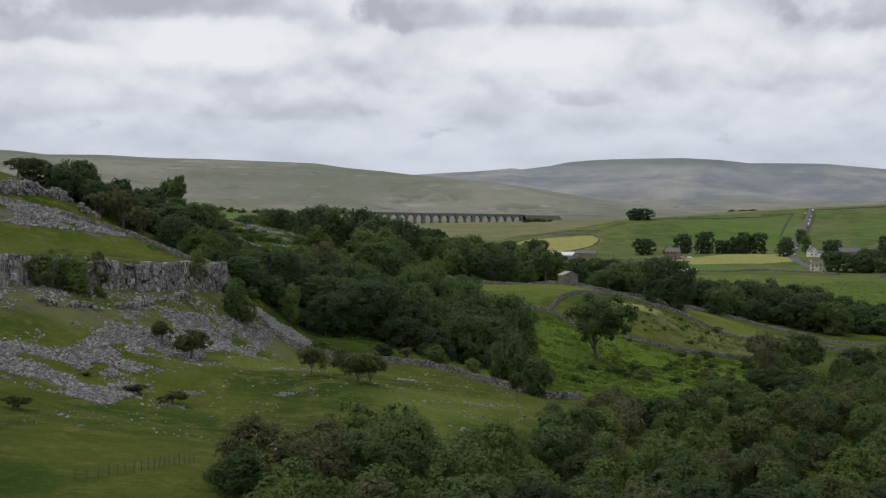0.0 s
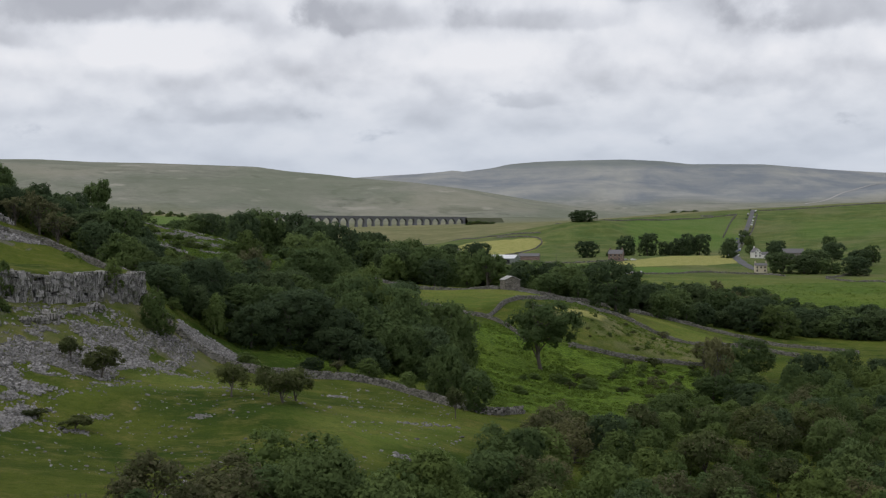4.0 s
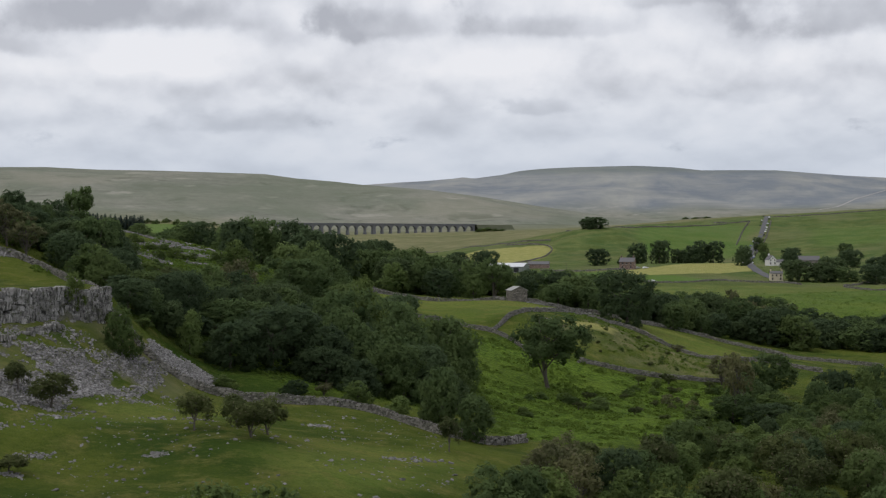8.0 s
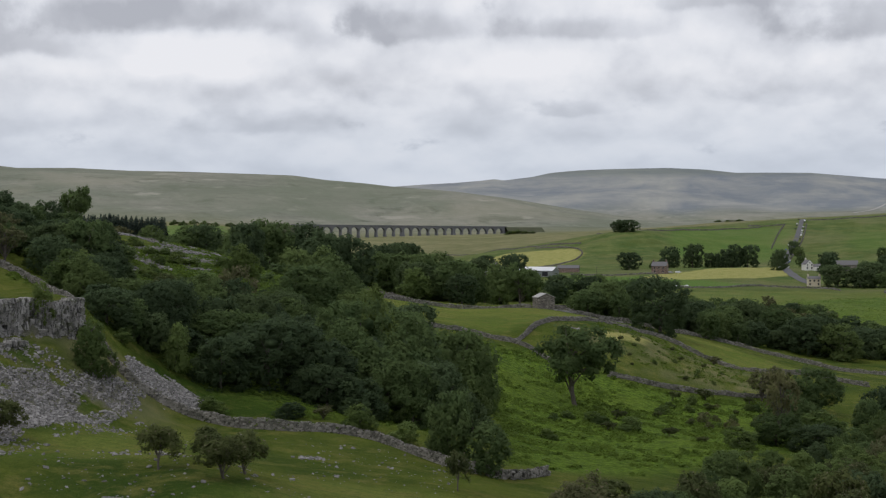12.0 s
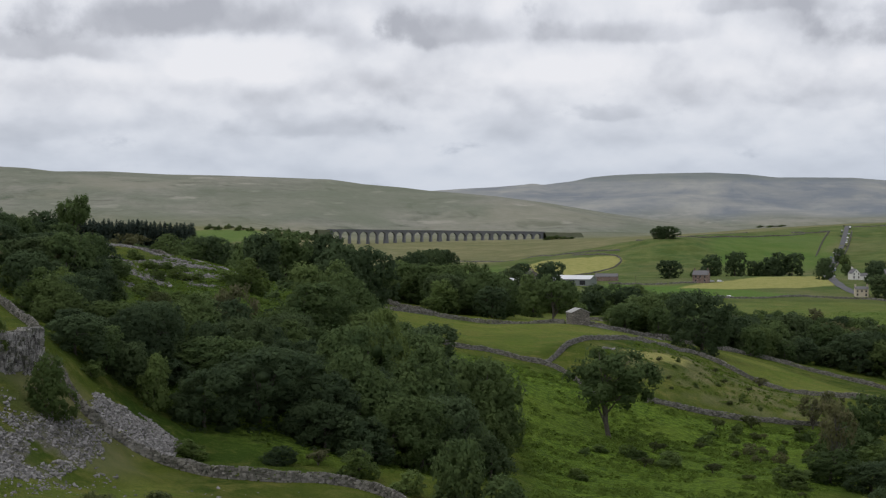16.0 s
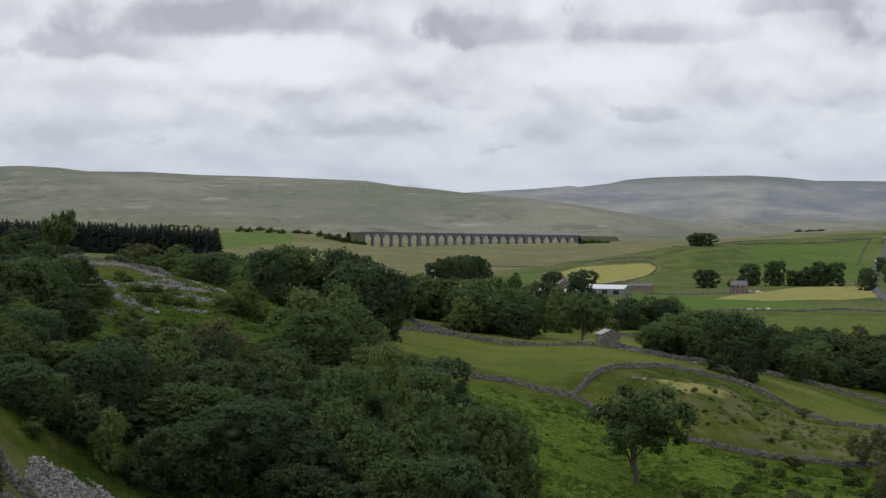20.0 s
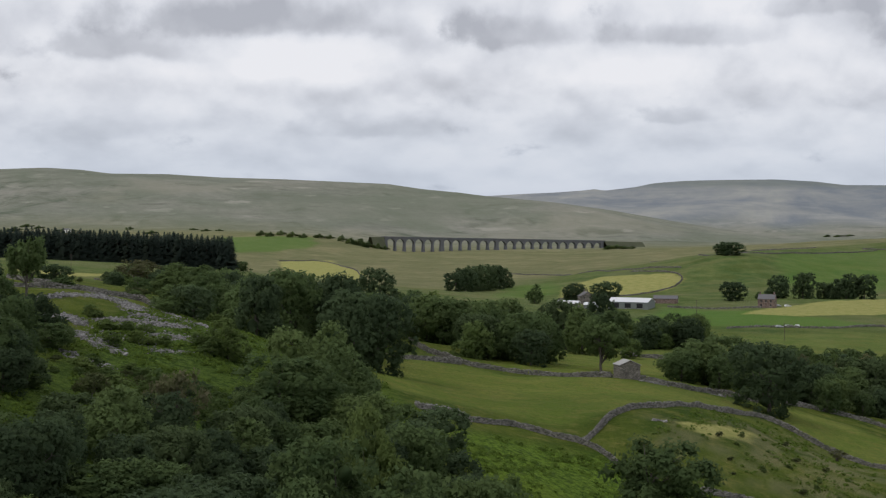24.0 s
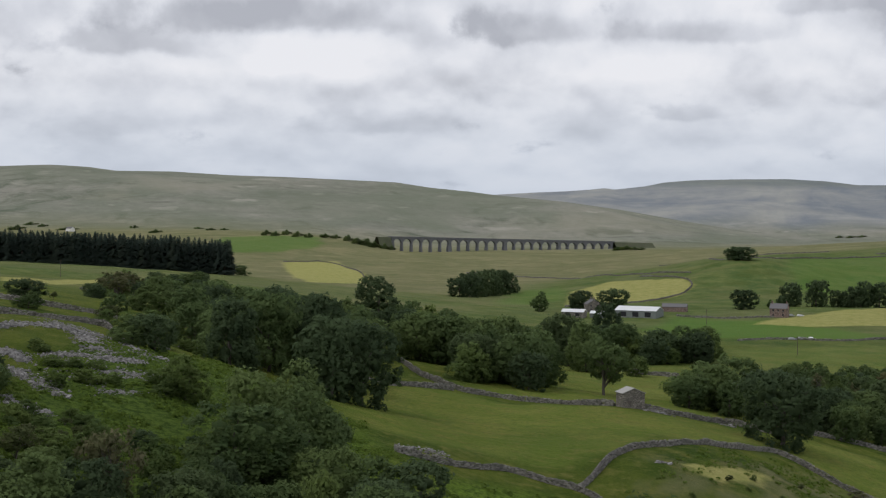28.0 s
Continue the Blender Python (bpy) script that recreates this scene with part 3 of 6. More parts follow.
def mesh_of(name, verts, faces, material, smooth_shade=False):
    me = bpy.data.meshes.new(name)
    verts = np.asarray(verts, np.float32)
    faces = np.asarray(faces, np.int32)
    n = faces.shape[1]
    me.vertices.add(len(verts))
    me.vertices.foreach_set("co", verts.ravel())
    me.loops.add(faces.size)
    me.loops.foreach_set("vertex_index", faces.ravel())
    me.polygons.add(len(faces))
    me.polygons.foreach_set("loop_start", np.arange(0, faces.size, n, dtype=np.int32))
    me.polygons.foreach_set("use_smooth", np.full(len(faces), smooth_shade))
    me.update(calc_edges=True)
    me.materials.append(material)
    return me


def part(name, mesh, parent, label=""):
    ob = new(name, mesh)
    ob.parent = parent
    return tagged(ob, label) if label else ob


def build_ground():
    a = np.concatenate([np.linspace(-2.2, -0.42, 20)[:-1], np.linspace(-0.42, 0.42, 340), np.linspace(0.42, 2.2, 20)[1:]])
    b = np.concatenate([np.linspace(np.log(30), np.log(190), 30)[:-1], np.linspace(np.log(190), np.log(5060), 480)])
    d = np.exp(b)
    Y = np.repeat((d - 100)[:, None], len(a), 1)
    X = a[None] * d[:, None]
    Z = height(X, Y)
    h, w = X.shape
    i = np.arange((h - 1) * w).reshape(h - 1, w)[:, :-1].ravel()
    me = mesh_of("ground", np.stack([X, Y, Z], -1).reshape(-1, 3), np.stack([i, i + 1, i + w + 1, i + w], 1), M_GROUND, True)
    at = me.color_attributes.new("cover", "FLOAT_COLOR", "POINT")
    at.data.foreach_set("color", cover_at(X, Y).ravel())
    # weight of the bluish haze colour, growing over the eastern fell
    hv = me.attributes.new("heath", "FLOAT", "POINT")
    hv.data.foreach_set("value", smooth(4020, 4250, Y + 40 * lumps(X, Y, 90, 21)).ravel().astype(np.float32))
    lv = me.attributes.new("ley", "FLOAT", "POINT")
    lv.data.foreach_set("value", ley_at(X, Y).ravel().astype(np.float32))
    mv = me.attributes.new("mead", "FLOAT", "POINT")
    mv.data.foreach_set("value", meadow_lit_at(X, Y).ravel().astype(np.float32))
    tagged(new("ground", me), "rolling dale pasture rising to pale moorland fells", "ground", kind="structure")


build_ground()


def ground_z(x, y):
    return float(height(np.array([x]), np.array([y]))[0])


# ---- trees ----


def tube(path, radii, sides=6):
    """Ring-by-ring tube along a path."""
    path = np.asarray(path, float)
    V, Fc = [], []
    for k, (p, r) in enumerate(zip(path, radii)):
        t = path[min(k + 1, len(path) - 1)] - path[max(k - 1, 0)]
        t = t / (np.linalg.norm(t) + 1e-9)
        u = np.cross(t, (0.3, 0.9, 0.1))
        u /= np.linalg.norm(u) + 1e-9
        v = np.cross(t, u)
        for s in range(sides):
            g = 2 * math.pi * s / sides
            V.append(p + r * (math.cos(g) * u + math.sin(g) * v))
    for k in range(len(path) - 1):
        for s in range(sides):
            Fc.append((k * sides + s, k * sides + (s + 1) % sides, (k + 1) * sides + (s + 1) % sides, (k + 1) * sides + s))
    return np.array(V), np.array(Fc)


def merge(pieces):
    V, Fc, n = [], [], 0
    for v, f in pieces:
        V.append(v)
        Fc.append(f + n)
        n += len(v)
    return np.concatenate(V), np.concatenate(Fc)


def spray(rng, p, nrm, size):
    """Bent leaf sprays at points, facing along the normals."""
    u = np.cross(nrm, rng.normal(size=p.shape))
    u /= np.linalg.norm(u, axis=1)[:, None] + 1e-9
    v = np.cross(nrm, u)
    s = size * (0.55 + 0.9 * rng.random(len(p)))[:, None]
    a = p - u * s * 0.5
    b = p + v * s * 0.36 - nrm * s * 0.12
    c = p + u * s * 0.6
    e = p - v * s * 0.36 - nrm * s * 0.12
    return np.stack([a, e, c, b], 1).reshape(-1, 3), np.arange(4 * len(p)).reshape(-1, 4)


def leaflets(rng, p, nrm, size):
    """Small three-cornered leaf tips at points, facing along the normals."""
    u = np.cross(nrm, rng.normal(size=p.shape))
    u /= np.linalg.norm(u, axis=1)[:, None] + 1e-9
    v = np.cross(nrm, u)
    s = size * (0.6 + 0.8 * rng.random(len(p)))[:, None]
    return np.stack([p - u * s * 0.6 - v * s * 0.45, p + u * s * 0.6 - v * s * 0.45, p + v * s * 0.75], 1).reshape(-1, 3), np.arange(3 * len(p)).reshape(-1, 3)


def unit(v):
    return v / (np.linalg.norm(v, axis=1)[:, None] + 1e-9)


def ball():
    """Triangles of a small round body."""
    bm = bmesh.new()
    bmesh.ops.create_icosphere(bm, subdivisions=1, radius=1.0)
    v = np.array([x.co[:] for x in bm.verts])
    f = np.array([[x.index for x in q.verts] for q in bm.faces])
    bm.free()
    return v, f


def leaves(rng, domes, dome_r, count, size, bough, boughs, body):
    """Sprays over small boughs that stand out of a few broad domes; gives also the soft outward normals."""
    mid = domes.mean(0)
    # small boughs over the outside of the domes
    k = rng.choice(len(domes), boughs * 4, p=dome_r ** 2 / (dome_r ** 2).sum())
    d = unit(rng.normal(size=(len(k), 3)) + np.array((0, 0, 0.15)))
    c = domes[k] + d * (dome_r[k] * rng.uniform(0.82, 1.0, len(k)))[:, None]
    deep = np.zeros(len(k), bool)
    for q, r in zip(domes, dome_r):
        deep |= ((c - q) ** 2).sum(1) < (0.8 * r) ** 2
    ok = ~deep & (c[:, 2] > 0.0)
    c, out = c[ok][:boughs], d[ok][:boughs]
    r = rng.uniform(*bough, len(c))
    cid = rng.choice(len(c), count, p=r ** 2 / (r ** 2).sum())
    d = unit(rng.normal(size=(count, 3)) + 0.55 * out[cid])
    p = c[cid] + d * (r[cid] * (0.2 + 1.35 * rng.random(count)))[:, None]
    nrm = unit(d + rng.normal(size=d.shape) * 0.45 + np.array((0, 0, 0.25)))
    V, Fc = leaflets(rng, p, nrm, size)
    soft = unit(0.15 * d + 0.55 * out[cid] + 0.4 * unit(p - mid) + 0.55 * nrm)
    Nv = np.repeat(soft, 3, 0)
    face = np.cross(V[Fc[:, 1]] - V[Fc[:, 0]], V[Fc[:, 2]] - V[Fc[:, 0]])
    back = (face * Nv[Fc[:, 0]]).sum(1) < 0
    Fc[back] = Fc[back][:, ::-1]
    if body:
        bv, bf = ball()
        Vs, Fs, Ns, n = [V], [Fc], [Nv], len(V)
        for q, R in zip(domes, dome_r):
            Vs.append(q + bv * (1 + rng.normal(0, 0.08, (len(bv), 1))) * R * body)
            Fs.append(bf + n)
            Ns.append(unit(bv + rng.normal(0, 0.3, bv.shape)))
            n += len(bv)
        V, Fc, Nv = np.concatenate(Vs), np.concatenate(Fs), np.concatenate(Ns)
    return V, Fc, Nv


def make_tree(name, seed, kind, count, size, stem=0.2, low=0.45, lean=0.0, boughs=120, bough=(0.055, 0.105), domes=9, dome=(0.19, 0.3), limbs=7, thin=1.0, body=0.3):
    """A broadleaf of unit height and unit width: trunk with limbs, and a crown of small boughs on broad domes."""
    rng = np.random.default_rng(seed)
    root = new(name)
    mid_z = stem + (1 - stem) * low
    cen, rad = [], []
    while len(cen) < domes:
        d = rng.normal(size=3)
        d /= np.linalg.norm(d)
        r = rng.uniform(*dome)
        q = rng.random() ** 0.35
        up = (1 - mid_z - r * 0.9) if d[2] > 0 else (mid_z - stem - r * 0.6)
        side = 0.5 - r * 0.85
        c = np.array((d[0] * side * q, d[1] * side * q, mid_z + d[2] * max(up, 0.02) * q))
        c[0] += lean * c[2]
        cen.append(c)
        rad.append(r)
    cen, rad = np.array(cen), np.array(rad)
    reach = (np.hypot(cen[:, 0] - lean * cen[:, 2], cen[:, 1]) + rad).max() + bough[0]
    cen[:, :2] *= 0.5 / reach
    cen[:, 2] *= 1.0 / (cen[:, 2] + rad * 0.95 + bough[0]).max()
    bits = []
    t = np.linspace(0, 1, 6)
    bend = rng.normal(0, 0.012, (6, 2)).cumsum(0)
    path = np.stack([bend[:, 0] + lean * t * mid_z, bend[:, 1], -0.03 + t * (mid_z + 0.12)], 1)
    bits.append(tube(path, 0.024 * (1 - 0.75 * t) + 0.004, 6))
    for k in range(limbs):
        s = path[rng.integers(1, 5)]
        e = cen[k % len(cen)] + unit(rng.normal(size=(1, 3)))[0] * rad[k % len(cen)] * rng.uniform(0.3, 1.0)
        m = (s + e) / 2 + rng.normal(0, 0.03, 3)
        bits.append(tube([s, m, e], (0.011, 0.006, 0.002), 4))
    part("trunk", mesh_of("trunk", *merge(bits), M_BARK, True), root)
    V, Fc, Nv = leaves(rng, cen, rad, int(count * thin), size, bough, boughs, body)
    me = mesh_of("crown", V, Fc, M_LEAF[kind], True)
    me.normals_split_custom_set_from_vertices(Nv)
    part("crown", me, root)
    return root


LABELS = {"field_ash": "lone leafy ash with a bare trunk in the pasture", "alder": "green leafy ash filling the valley wood", "ash": "light green leafy ash tree on the pasture slope", "sycamore": "dark green rounded sycamore on the dale side",
          "hawthorn": "small gnarled grey-green hawthorn on stony turf", "hazel": "bright green bushy hazel scrub on the bank",
          "dry_hazel": "grey-brown half-dead hazel bush among green scrub", "bare": "thin half-bare tree with sparse yellowing leaves", "conifer": "dark spruce in a dense plantation"}
KINDS = {}


def stock(kind, leaf, seeds, **kw):
    for lod, (count, size) in {"close": (6400, 0.030), "near": (3900, 0.038), "mid": (2300, 0.048), "far": (1050, 0.068)}.items():
        for s in seeds:
            root = make_tree(kind + "_tree" if "hazel" not in kind else kind + "_bush", s, leaf, count, size, **kw)
            tagged(root, LABELS[kind], "bush" if "hazel" in kind else "tree", group=kind.replace("_", " ") + " trees")
            root.location = (0, 0, -4000)
            KINDS.setdefault((kind, lod), []).append(root)


stock("ash", 0, (11, 12, 13), stem=-0.1, low=0.46, domes=13, dome=(0.16, 0.26), boughs=210, bough=(0.045, 0.085))
# a second ash stock for the valley woods: same leaves, other seeds
stock("alder", 0, (16, 17), stem=-0.1, low=0.44, domes=12, dome=(0.17, 0.27), boughs=200, bough=(0.045, 0.085))
stock("sycamore", 1, (21, 22), stem=-0.1, low=0.45, dome=(0.2, 0.3), domes=11, boughs=190, bough=(0.045, 0.085), thin=1.1)
stock("field_ash", 0, (14, 15), stem=0.3, low=0.45, domes=17, dome=(0.1, 0.17), boughs=120, bough=(0.04, 0.08), limbs=22, thin=0.95, body=0.0)
stock("hawthorn", 2, (31, 32), stem=0.2, low=0.55, lean=0.16, domes=8, dome=(0.12, 0.2), boughs=80, bough=(0.055, 0.11), limbs=14, thin=0.8, body=0.0)
stock("hazel", 3, (41, 42, 43), stem=-0.1, low=0.35, boughs=180, bough=(0.045, 0.085), domes=12, dome=(0.16, 0.26))
stock("dry_hazel", 4, (44, 45), stem=-0.1, low=0.35, boughs=90, bough=(0.06, 0.11), limbs=24, thin=0.75, body=0.0)
stock("bare", 4, (51, 52), stem=0.36, low=0.5, domes=14, dome=(0.1, 0.16), boughs=50, bough=(0.04, 0.08), limbs=34, thin=0.42, body=0.0)


TREE_RNG = np.random.default_rng(7)
USED = set()
GROWN = []


def grow(kind, x, y, h, w, sink=0.25):
    seen = w / max(y - 215.0, 190.0)
    lod = "close" if seen > 0.05 else "near" if seen > 0.03 else "mid" if seen > 0.018 else "far"
    src = KINDS[kind, lod][int(TREE_RNG.integers(len(KINDS[kind, lod])))]
    m = pose(x, y, ground_z(x, y) - sink, 0, 0, TREE_RNG.uniform(0, 360)) @ Matrix.Diagonal((w, w, h, 1))
    GROWN.append((x, y, w))
    if src.name not in USED:
        USED.add(src.name)
        src.matrix_basis = m
        return src
    t = copy_thing(src, Matrix.Identity(4))
    t.matrix_basis = m
    return t


# single trees: x, y, height, width
for x, y, h, w in ((-43.0, 362, 6.4, 10.1), (-36.2, 385, 10.8, 10.6), (-28.2, 368, 4.2, 6.7), (-38.2, 370, 2.9, 5.9), (92.2, 450, 6.6, 13.2), (-78.2, 480, 7.4, 14.7), (-73.3, 500, 7.1, 14.2), (-78.5, 455, 6.3, 12.6), (-57.3, 450, 5.3, 9.6), (-70.7, 440, 6.0, 12.1), (-86.4, 450, 6.9, 11.8), (-80.7, 455, 7.5, 13.5), (-71.6, 450, 8.7, 14.8), (-57.8, 440, 7.4, 10.1), (-52.7, 560, 8.1, 10.4), (-47.7, 620, 17.3, 16.4), (-31.4, 660, 23.6, 22.4), (-21.8, 600, 19.5, 18.5), (-15.9, 610, 20.5, 19.5), (36.6, 930, 22.7, 21.7), (58.8, 1050, 23.3, 18.6), (-46.4, 372, 4.4, 8.7), (-36.9, 368, 7.0, 6.9), (-44.3, 430, 6.1, 12.2)):
    grow("sycamore", x, y, h, w)
for x, y, h, w in ((-17.8, 374, 12.0, 17.6), (-9.9, 374, 10.5, 14.1), (10.3, 385, 11.1, 10.5), (-33.8, 380, 4.0, 8.1), (-13.0, 352, 2.8, 5.6), (-24.5, 646, 19.2, 19.7), (-36.0, 700, 20.5, 19.5), (88.6, 671, 20.5, 23.5), (115.2, 760, 14.4, 17.2), (148.1, 820, 16.5, 18.8), (162.5, 770, 16.5, 24.0), (173.3, 790, 11.5, 23.0), (188.9, 780, 12.6, 25.2), (215.3, 765, 13.6, 27.2), (78.2, 995, 15.6, 23.0), (95.1, 1000, 15.0, 20.6), (-36.9, 395, 9.8, 9.3), (-139.9, 760, 7.1, 14.3), (-59.9, 780, 19.0, 18.0), (-63.2, 1150, 21.3, 27.6)):
    grow("sycamore", x, y, h, w)
for x, y, h, w in ((-39.8, 366, 5.5, 7.4), (-35.1, 374, 4.3, 8.5), (110.3, 530, 13.2, 15.0), (99.4, 505, 9.4, 14.1), (86.1, 460, 6.8, 13.6), (-89.4, 505, 7.2, 14.4), (-64.8, 490, 5.0, 10.1), (-93.9, 440, 10.9, 12.3), (-64.3, 445, 12.1, 14.6), (-42.7, 645, 20.3, 19.3), (-15.1, 800, 17.9, 22.8), (-3.7, 800, 18.2, 23.9), (10.0, 790, 19.1, 22.5), (20.6, 744, 17.5, 21.0), (43.5, 900, 19.9, 18.9), (-41.2, 370, 5.4, 7.8), (-21.0, 480, 13.5, 20.9), (-12.4, 500, 14.8, 15.5), (-4.5, 405, 18.0, 17.1), (-30.5, 388, 6.9, 13.9), (-3.6, 388, 14.3, 14.8), (5.5, 398, 17.1, 16.2), (14.7, 415, 18.3, 17.4), (2.5, 372, 10.7, 12.2)):
    grow("ash", x, y, h, w)
for x, y, h, w in ((13.0, 326, 11.6, 8.6), (17.5, 322.5, 7.6, 8.2), (79.0, 742, 15.4, 20.9), (69.6, 730, 10.0, 14.4), (132.3, 790, 14.6, 24.7), (153.6, 790, 15.3, 22.5), (172.0, 760, 15.7, 19.3), (146.9, 830, 13.7, 16.1), (159.8, 800, 13.0, 23.3), (201.6, 770, 12.4, 24.8), (61.9, 1000, 16.7, 23.2), (46.3, 990, 15.9, 22.9), (31.0, 970, 17.7, 22.3), (74.2, 765, 13.8, 19.8), (87.2, 770, 18.6, 20.0), (-44.1, 390, 6.8, 9.0), (-56.8, 560, 6.6, 10.8), (-105.9, 800, 12.9, 21.1), (-52.8, 640, 15.0, 14.2), (-46.1, 660, 17.8, 16.9), (-85.9, 760, 13.9, 16.1), (-23.0, 500, 13.6, 12.9), (-18.4, 520, 14.0, 13.3)):
    grow("ash", x, y, h, w)
for x, y, h, w in ((-40.2, 358, 2.4, 4.8), (101.0, 480, 7.9, 13.2), (75.4, 445, 4.9, 9.8), (-32.7, 366, 8.3, 6.0), (-0.6, 430, 19.3, 11.7), (19.8, 440, 15.1, 9.9), (-1.5, 350, 4.2, 6.4), (5.0, 345, 3.5, 5.5), (-24.8, 350, 2.8, 5.6), (46.6, 462, 3.2, 6.4), (52.9, 456, 3.4, 6.9), (63.0, 900, 8.5, 11.2), (-67.0, 302, 7.6, 10.5), (-70.5, 297, 6.0, 8.0), (-62.3, 311.5, 6.2, 4.6), (-63.6, 300, 4.0, 5.0), (-60.5, 303, 2.2, 3.0), (-48.6, 336.6, 6.4, 5.0), (-39.6, 333.5, 8.4, 7.2), (-43.5, 343, 2.6, 4.0), (-62.1, 600, 8.3, 9.4), (-37.6, 520, 8.4, 9.9)):
    grow("hazel", x, y, h, w)
for x, y, h, w in ((99.7, 545, 8.5, 10.6), (105.3, 548, 9.8, 8.5), (-67.0, 450, 6.8, 13.5), (-30.6, 440, 13.1, 10.4), (-46.8, 400, 3.9, 7.7), (-7.6, 356, 2.5, 4.9), (88.3, 466, 17.0, 10.0), (99.0, 620, 3.4, 6.8), (-132.0, 850, 11.4, 22.9), (-36.8, 455, 7.4, 7.8)):
    grow("bare", x, y, h, w)
for x, y, h, w in ((-105.3, 425, 5.1, 10.5), (-97.7, 428, 4.2, 10.6), (82.7, 536, 3.2, 5.6), (-20.9, 272, 5.2, 5.8), (-13.2, 268, 4.8, 6.8), (-11.7, 276, 5.3, 6.2), (-16.0, 280, 4.6, 5.8), (-41.7, 284, 5.2, 7.0), (-47.2, 289, 4.4, 4.4), (-44.0, 248, 1.6, 3.9), (-38.7, 245, 2.1, 5.2), (-52.5, 252, 0.8, 2.1), (12.8, 295, 5.2, 3.8), (-54.1, 215, 1.8, 4.4), (-136.5, 780, 2.9, 3.2), (-103.1, 720, 5.1, 8.3)):
    grow("hawthorn", x, y, h, w)
for x, y, h, w in ((-86.3, 547, 14.2, 10.5), (44.7, 487, 19.9, 22.8), (44.9, 745, 17.7, 18.2)):
    grow("field_ash", x, y, h, w)
for x, y, h, w in ((266.1, 1340, 16.3, 15.6), (338.2, 1620, 13.2, 12.6), (314.4, 1390, 14.3, 18.4), (337.9, 1300, 13.4, 20.2), (335.0, 1220, 12.9, 21.8), (297.8, 1200, 14.8, 23.3), (196.4, 1700, 11.9, 26.6), (190.8, 1710, 9.6, 18.7), (160.4, 1370, 13.8, 20.3), (197.4, 1420, 17.5, 20.0), (217.6, 1430, 19.8, 19.0), (233.3, 1440, 12.9, 12.4), (248.6, 1430, 19.9, 20.1), (261.3, 1430, 18.9, 19.0), (288.8, 1450, 15.3, 14.7), (290.7, 1290, 15.7, 15.1), (269.2, 1170, 14.8, 22.8), (282.1, 1160, 13.7, 24.9), (305.5, 1120, 13.2, 21.8), (53.7, 1365, 14.0, 24.5), (73.3, 1370, 14.7, 23.7), (-36, 1500, 15, 20), (-29, 1518, 19, 21), (-21, 1545, 21, 21), (-13, 1570, 22, 21), (-6, 1600, 21, 20), (1, 1625, 18, 17), (-24, 1562, 21, 20), (-9, 1622, 20, 18)):
    grow("sycamore", x, y, h, w)
for x, y, h, w in ((242.5, 1440, 15.9, 21.2),):
    grow("sycamore", x, y, h, w)
for x, y, h, w in ((334.4, 1580, 11.5, 11.1), (366.2, 1420, 15.0, 14.4), (181.8, 1400, 5.7, 5.5), (317.6, 1500, 9.8, 9.4), (294.1, 1150, 10.5, 20.2), (348.8, 1350, 13.2, 12.7), (353.7, 1250, 13.4, 14.6), (24.4, 1330, 12.8, 12.3), (-496.1, 1900, 30.4, 29.2), (-201.1, 1500, 7.6, 18.2)):
    grow("ash", x, y, h, w)
for x, y, h, w in ((-547.0, 2600, 4.4, 7.8), (-514.9, 2600, 7.7, 13.7)):
    grow("hawthorn", x, y, h, w)
# the trees along the railway and dotted over the foot of the fell
for x, y, h, w in ((-812, 2916, 8, 24), (-866, 3172, 6, 20), (-826, 3106, 6, 14), (-739, 2953, 5, 30), (-660, 3074, 6, 11), (-576, 2866, 6, 17), (-550, 3071, 4, 12), (-509, 2970, 4, 14), (-494, 3004, 4, 10), (-394, 2814, 9, 12), (-379, 2806, 8, 13), (-370, 2860, 9, 13), (-347, 2821, 9, 14), (-330, 2827, 8, 12),
                   (-310, 2875, 7, 18), (-297, 2894, 7, 12), (-275, 2880, 11, 14), (-257, 2842, 11, 16), (-244, 2850, 12, 18), (-230, 2830, 11, 17), (-216, 2850, 9, 14), (-206, 2859, 7, 12), (147, 2950, 7, 16), (160, 2950, 8, 20), (172, 2950, 6, 14), (184, 2955, 5, 12), (664, 3944, 5, 16), (686, 3936, 5, 20), (712, 3947, 5, 18)):
    for k in range(3):
        grow(("hazel", "ash", "hawthorn")[k], x + (k - 1) * 0.35 * w, y + 4 * k, h * (0.75, 1.0, 0.6)[k], w * 0.65)


def scatter(poly, count, gap, seed, kinds, hs, ws, free=0.0):
    """Trees spread over a patch, kept apart."""
    rng = np.random.default_rng(seed)
    xs, ys = zip(*poly)
    done = []
    for _ in range(count * 40):
        if len(done) >= count:
            break
        x, y = rng.uniform(min(xs), max(xs)), rng.uniform(min(ys), max(ys))
        if inside(np.array([x]), np.array([y]), poly)[0] < 0:
            continue
        if any((x - a) ** 2 + (y - b) ** 2 < gap * gap for a, b in done):
            continue
        if free and any((x - a) ** 2 + (y - b) ** 2 < (free * c) ** 2 for a, b, c in GROWN):
            continue
        done.append((x, y))
        w = rng.uniform(*ws)
        grow(kinds[int(rng.integers(len(kinds)))], x, y, w * rng.uniform(*hs), w)


# the scrub below the camera, and the fill of the gill wood
SCRUB = [(-12, 125), (-20, 160), (-20, 190), (-5, 200), (7, 214), (15, 240), (24, 282), (36, 312), (51, 338), (68, 366), (80, 396), (94, 428), (108, 455), (138, 462), (138, 440), (122, 396), (104, 345), (88, 285), (78, 240), (62, 208), (38, 176), (22, 152), (6, 122)]
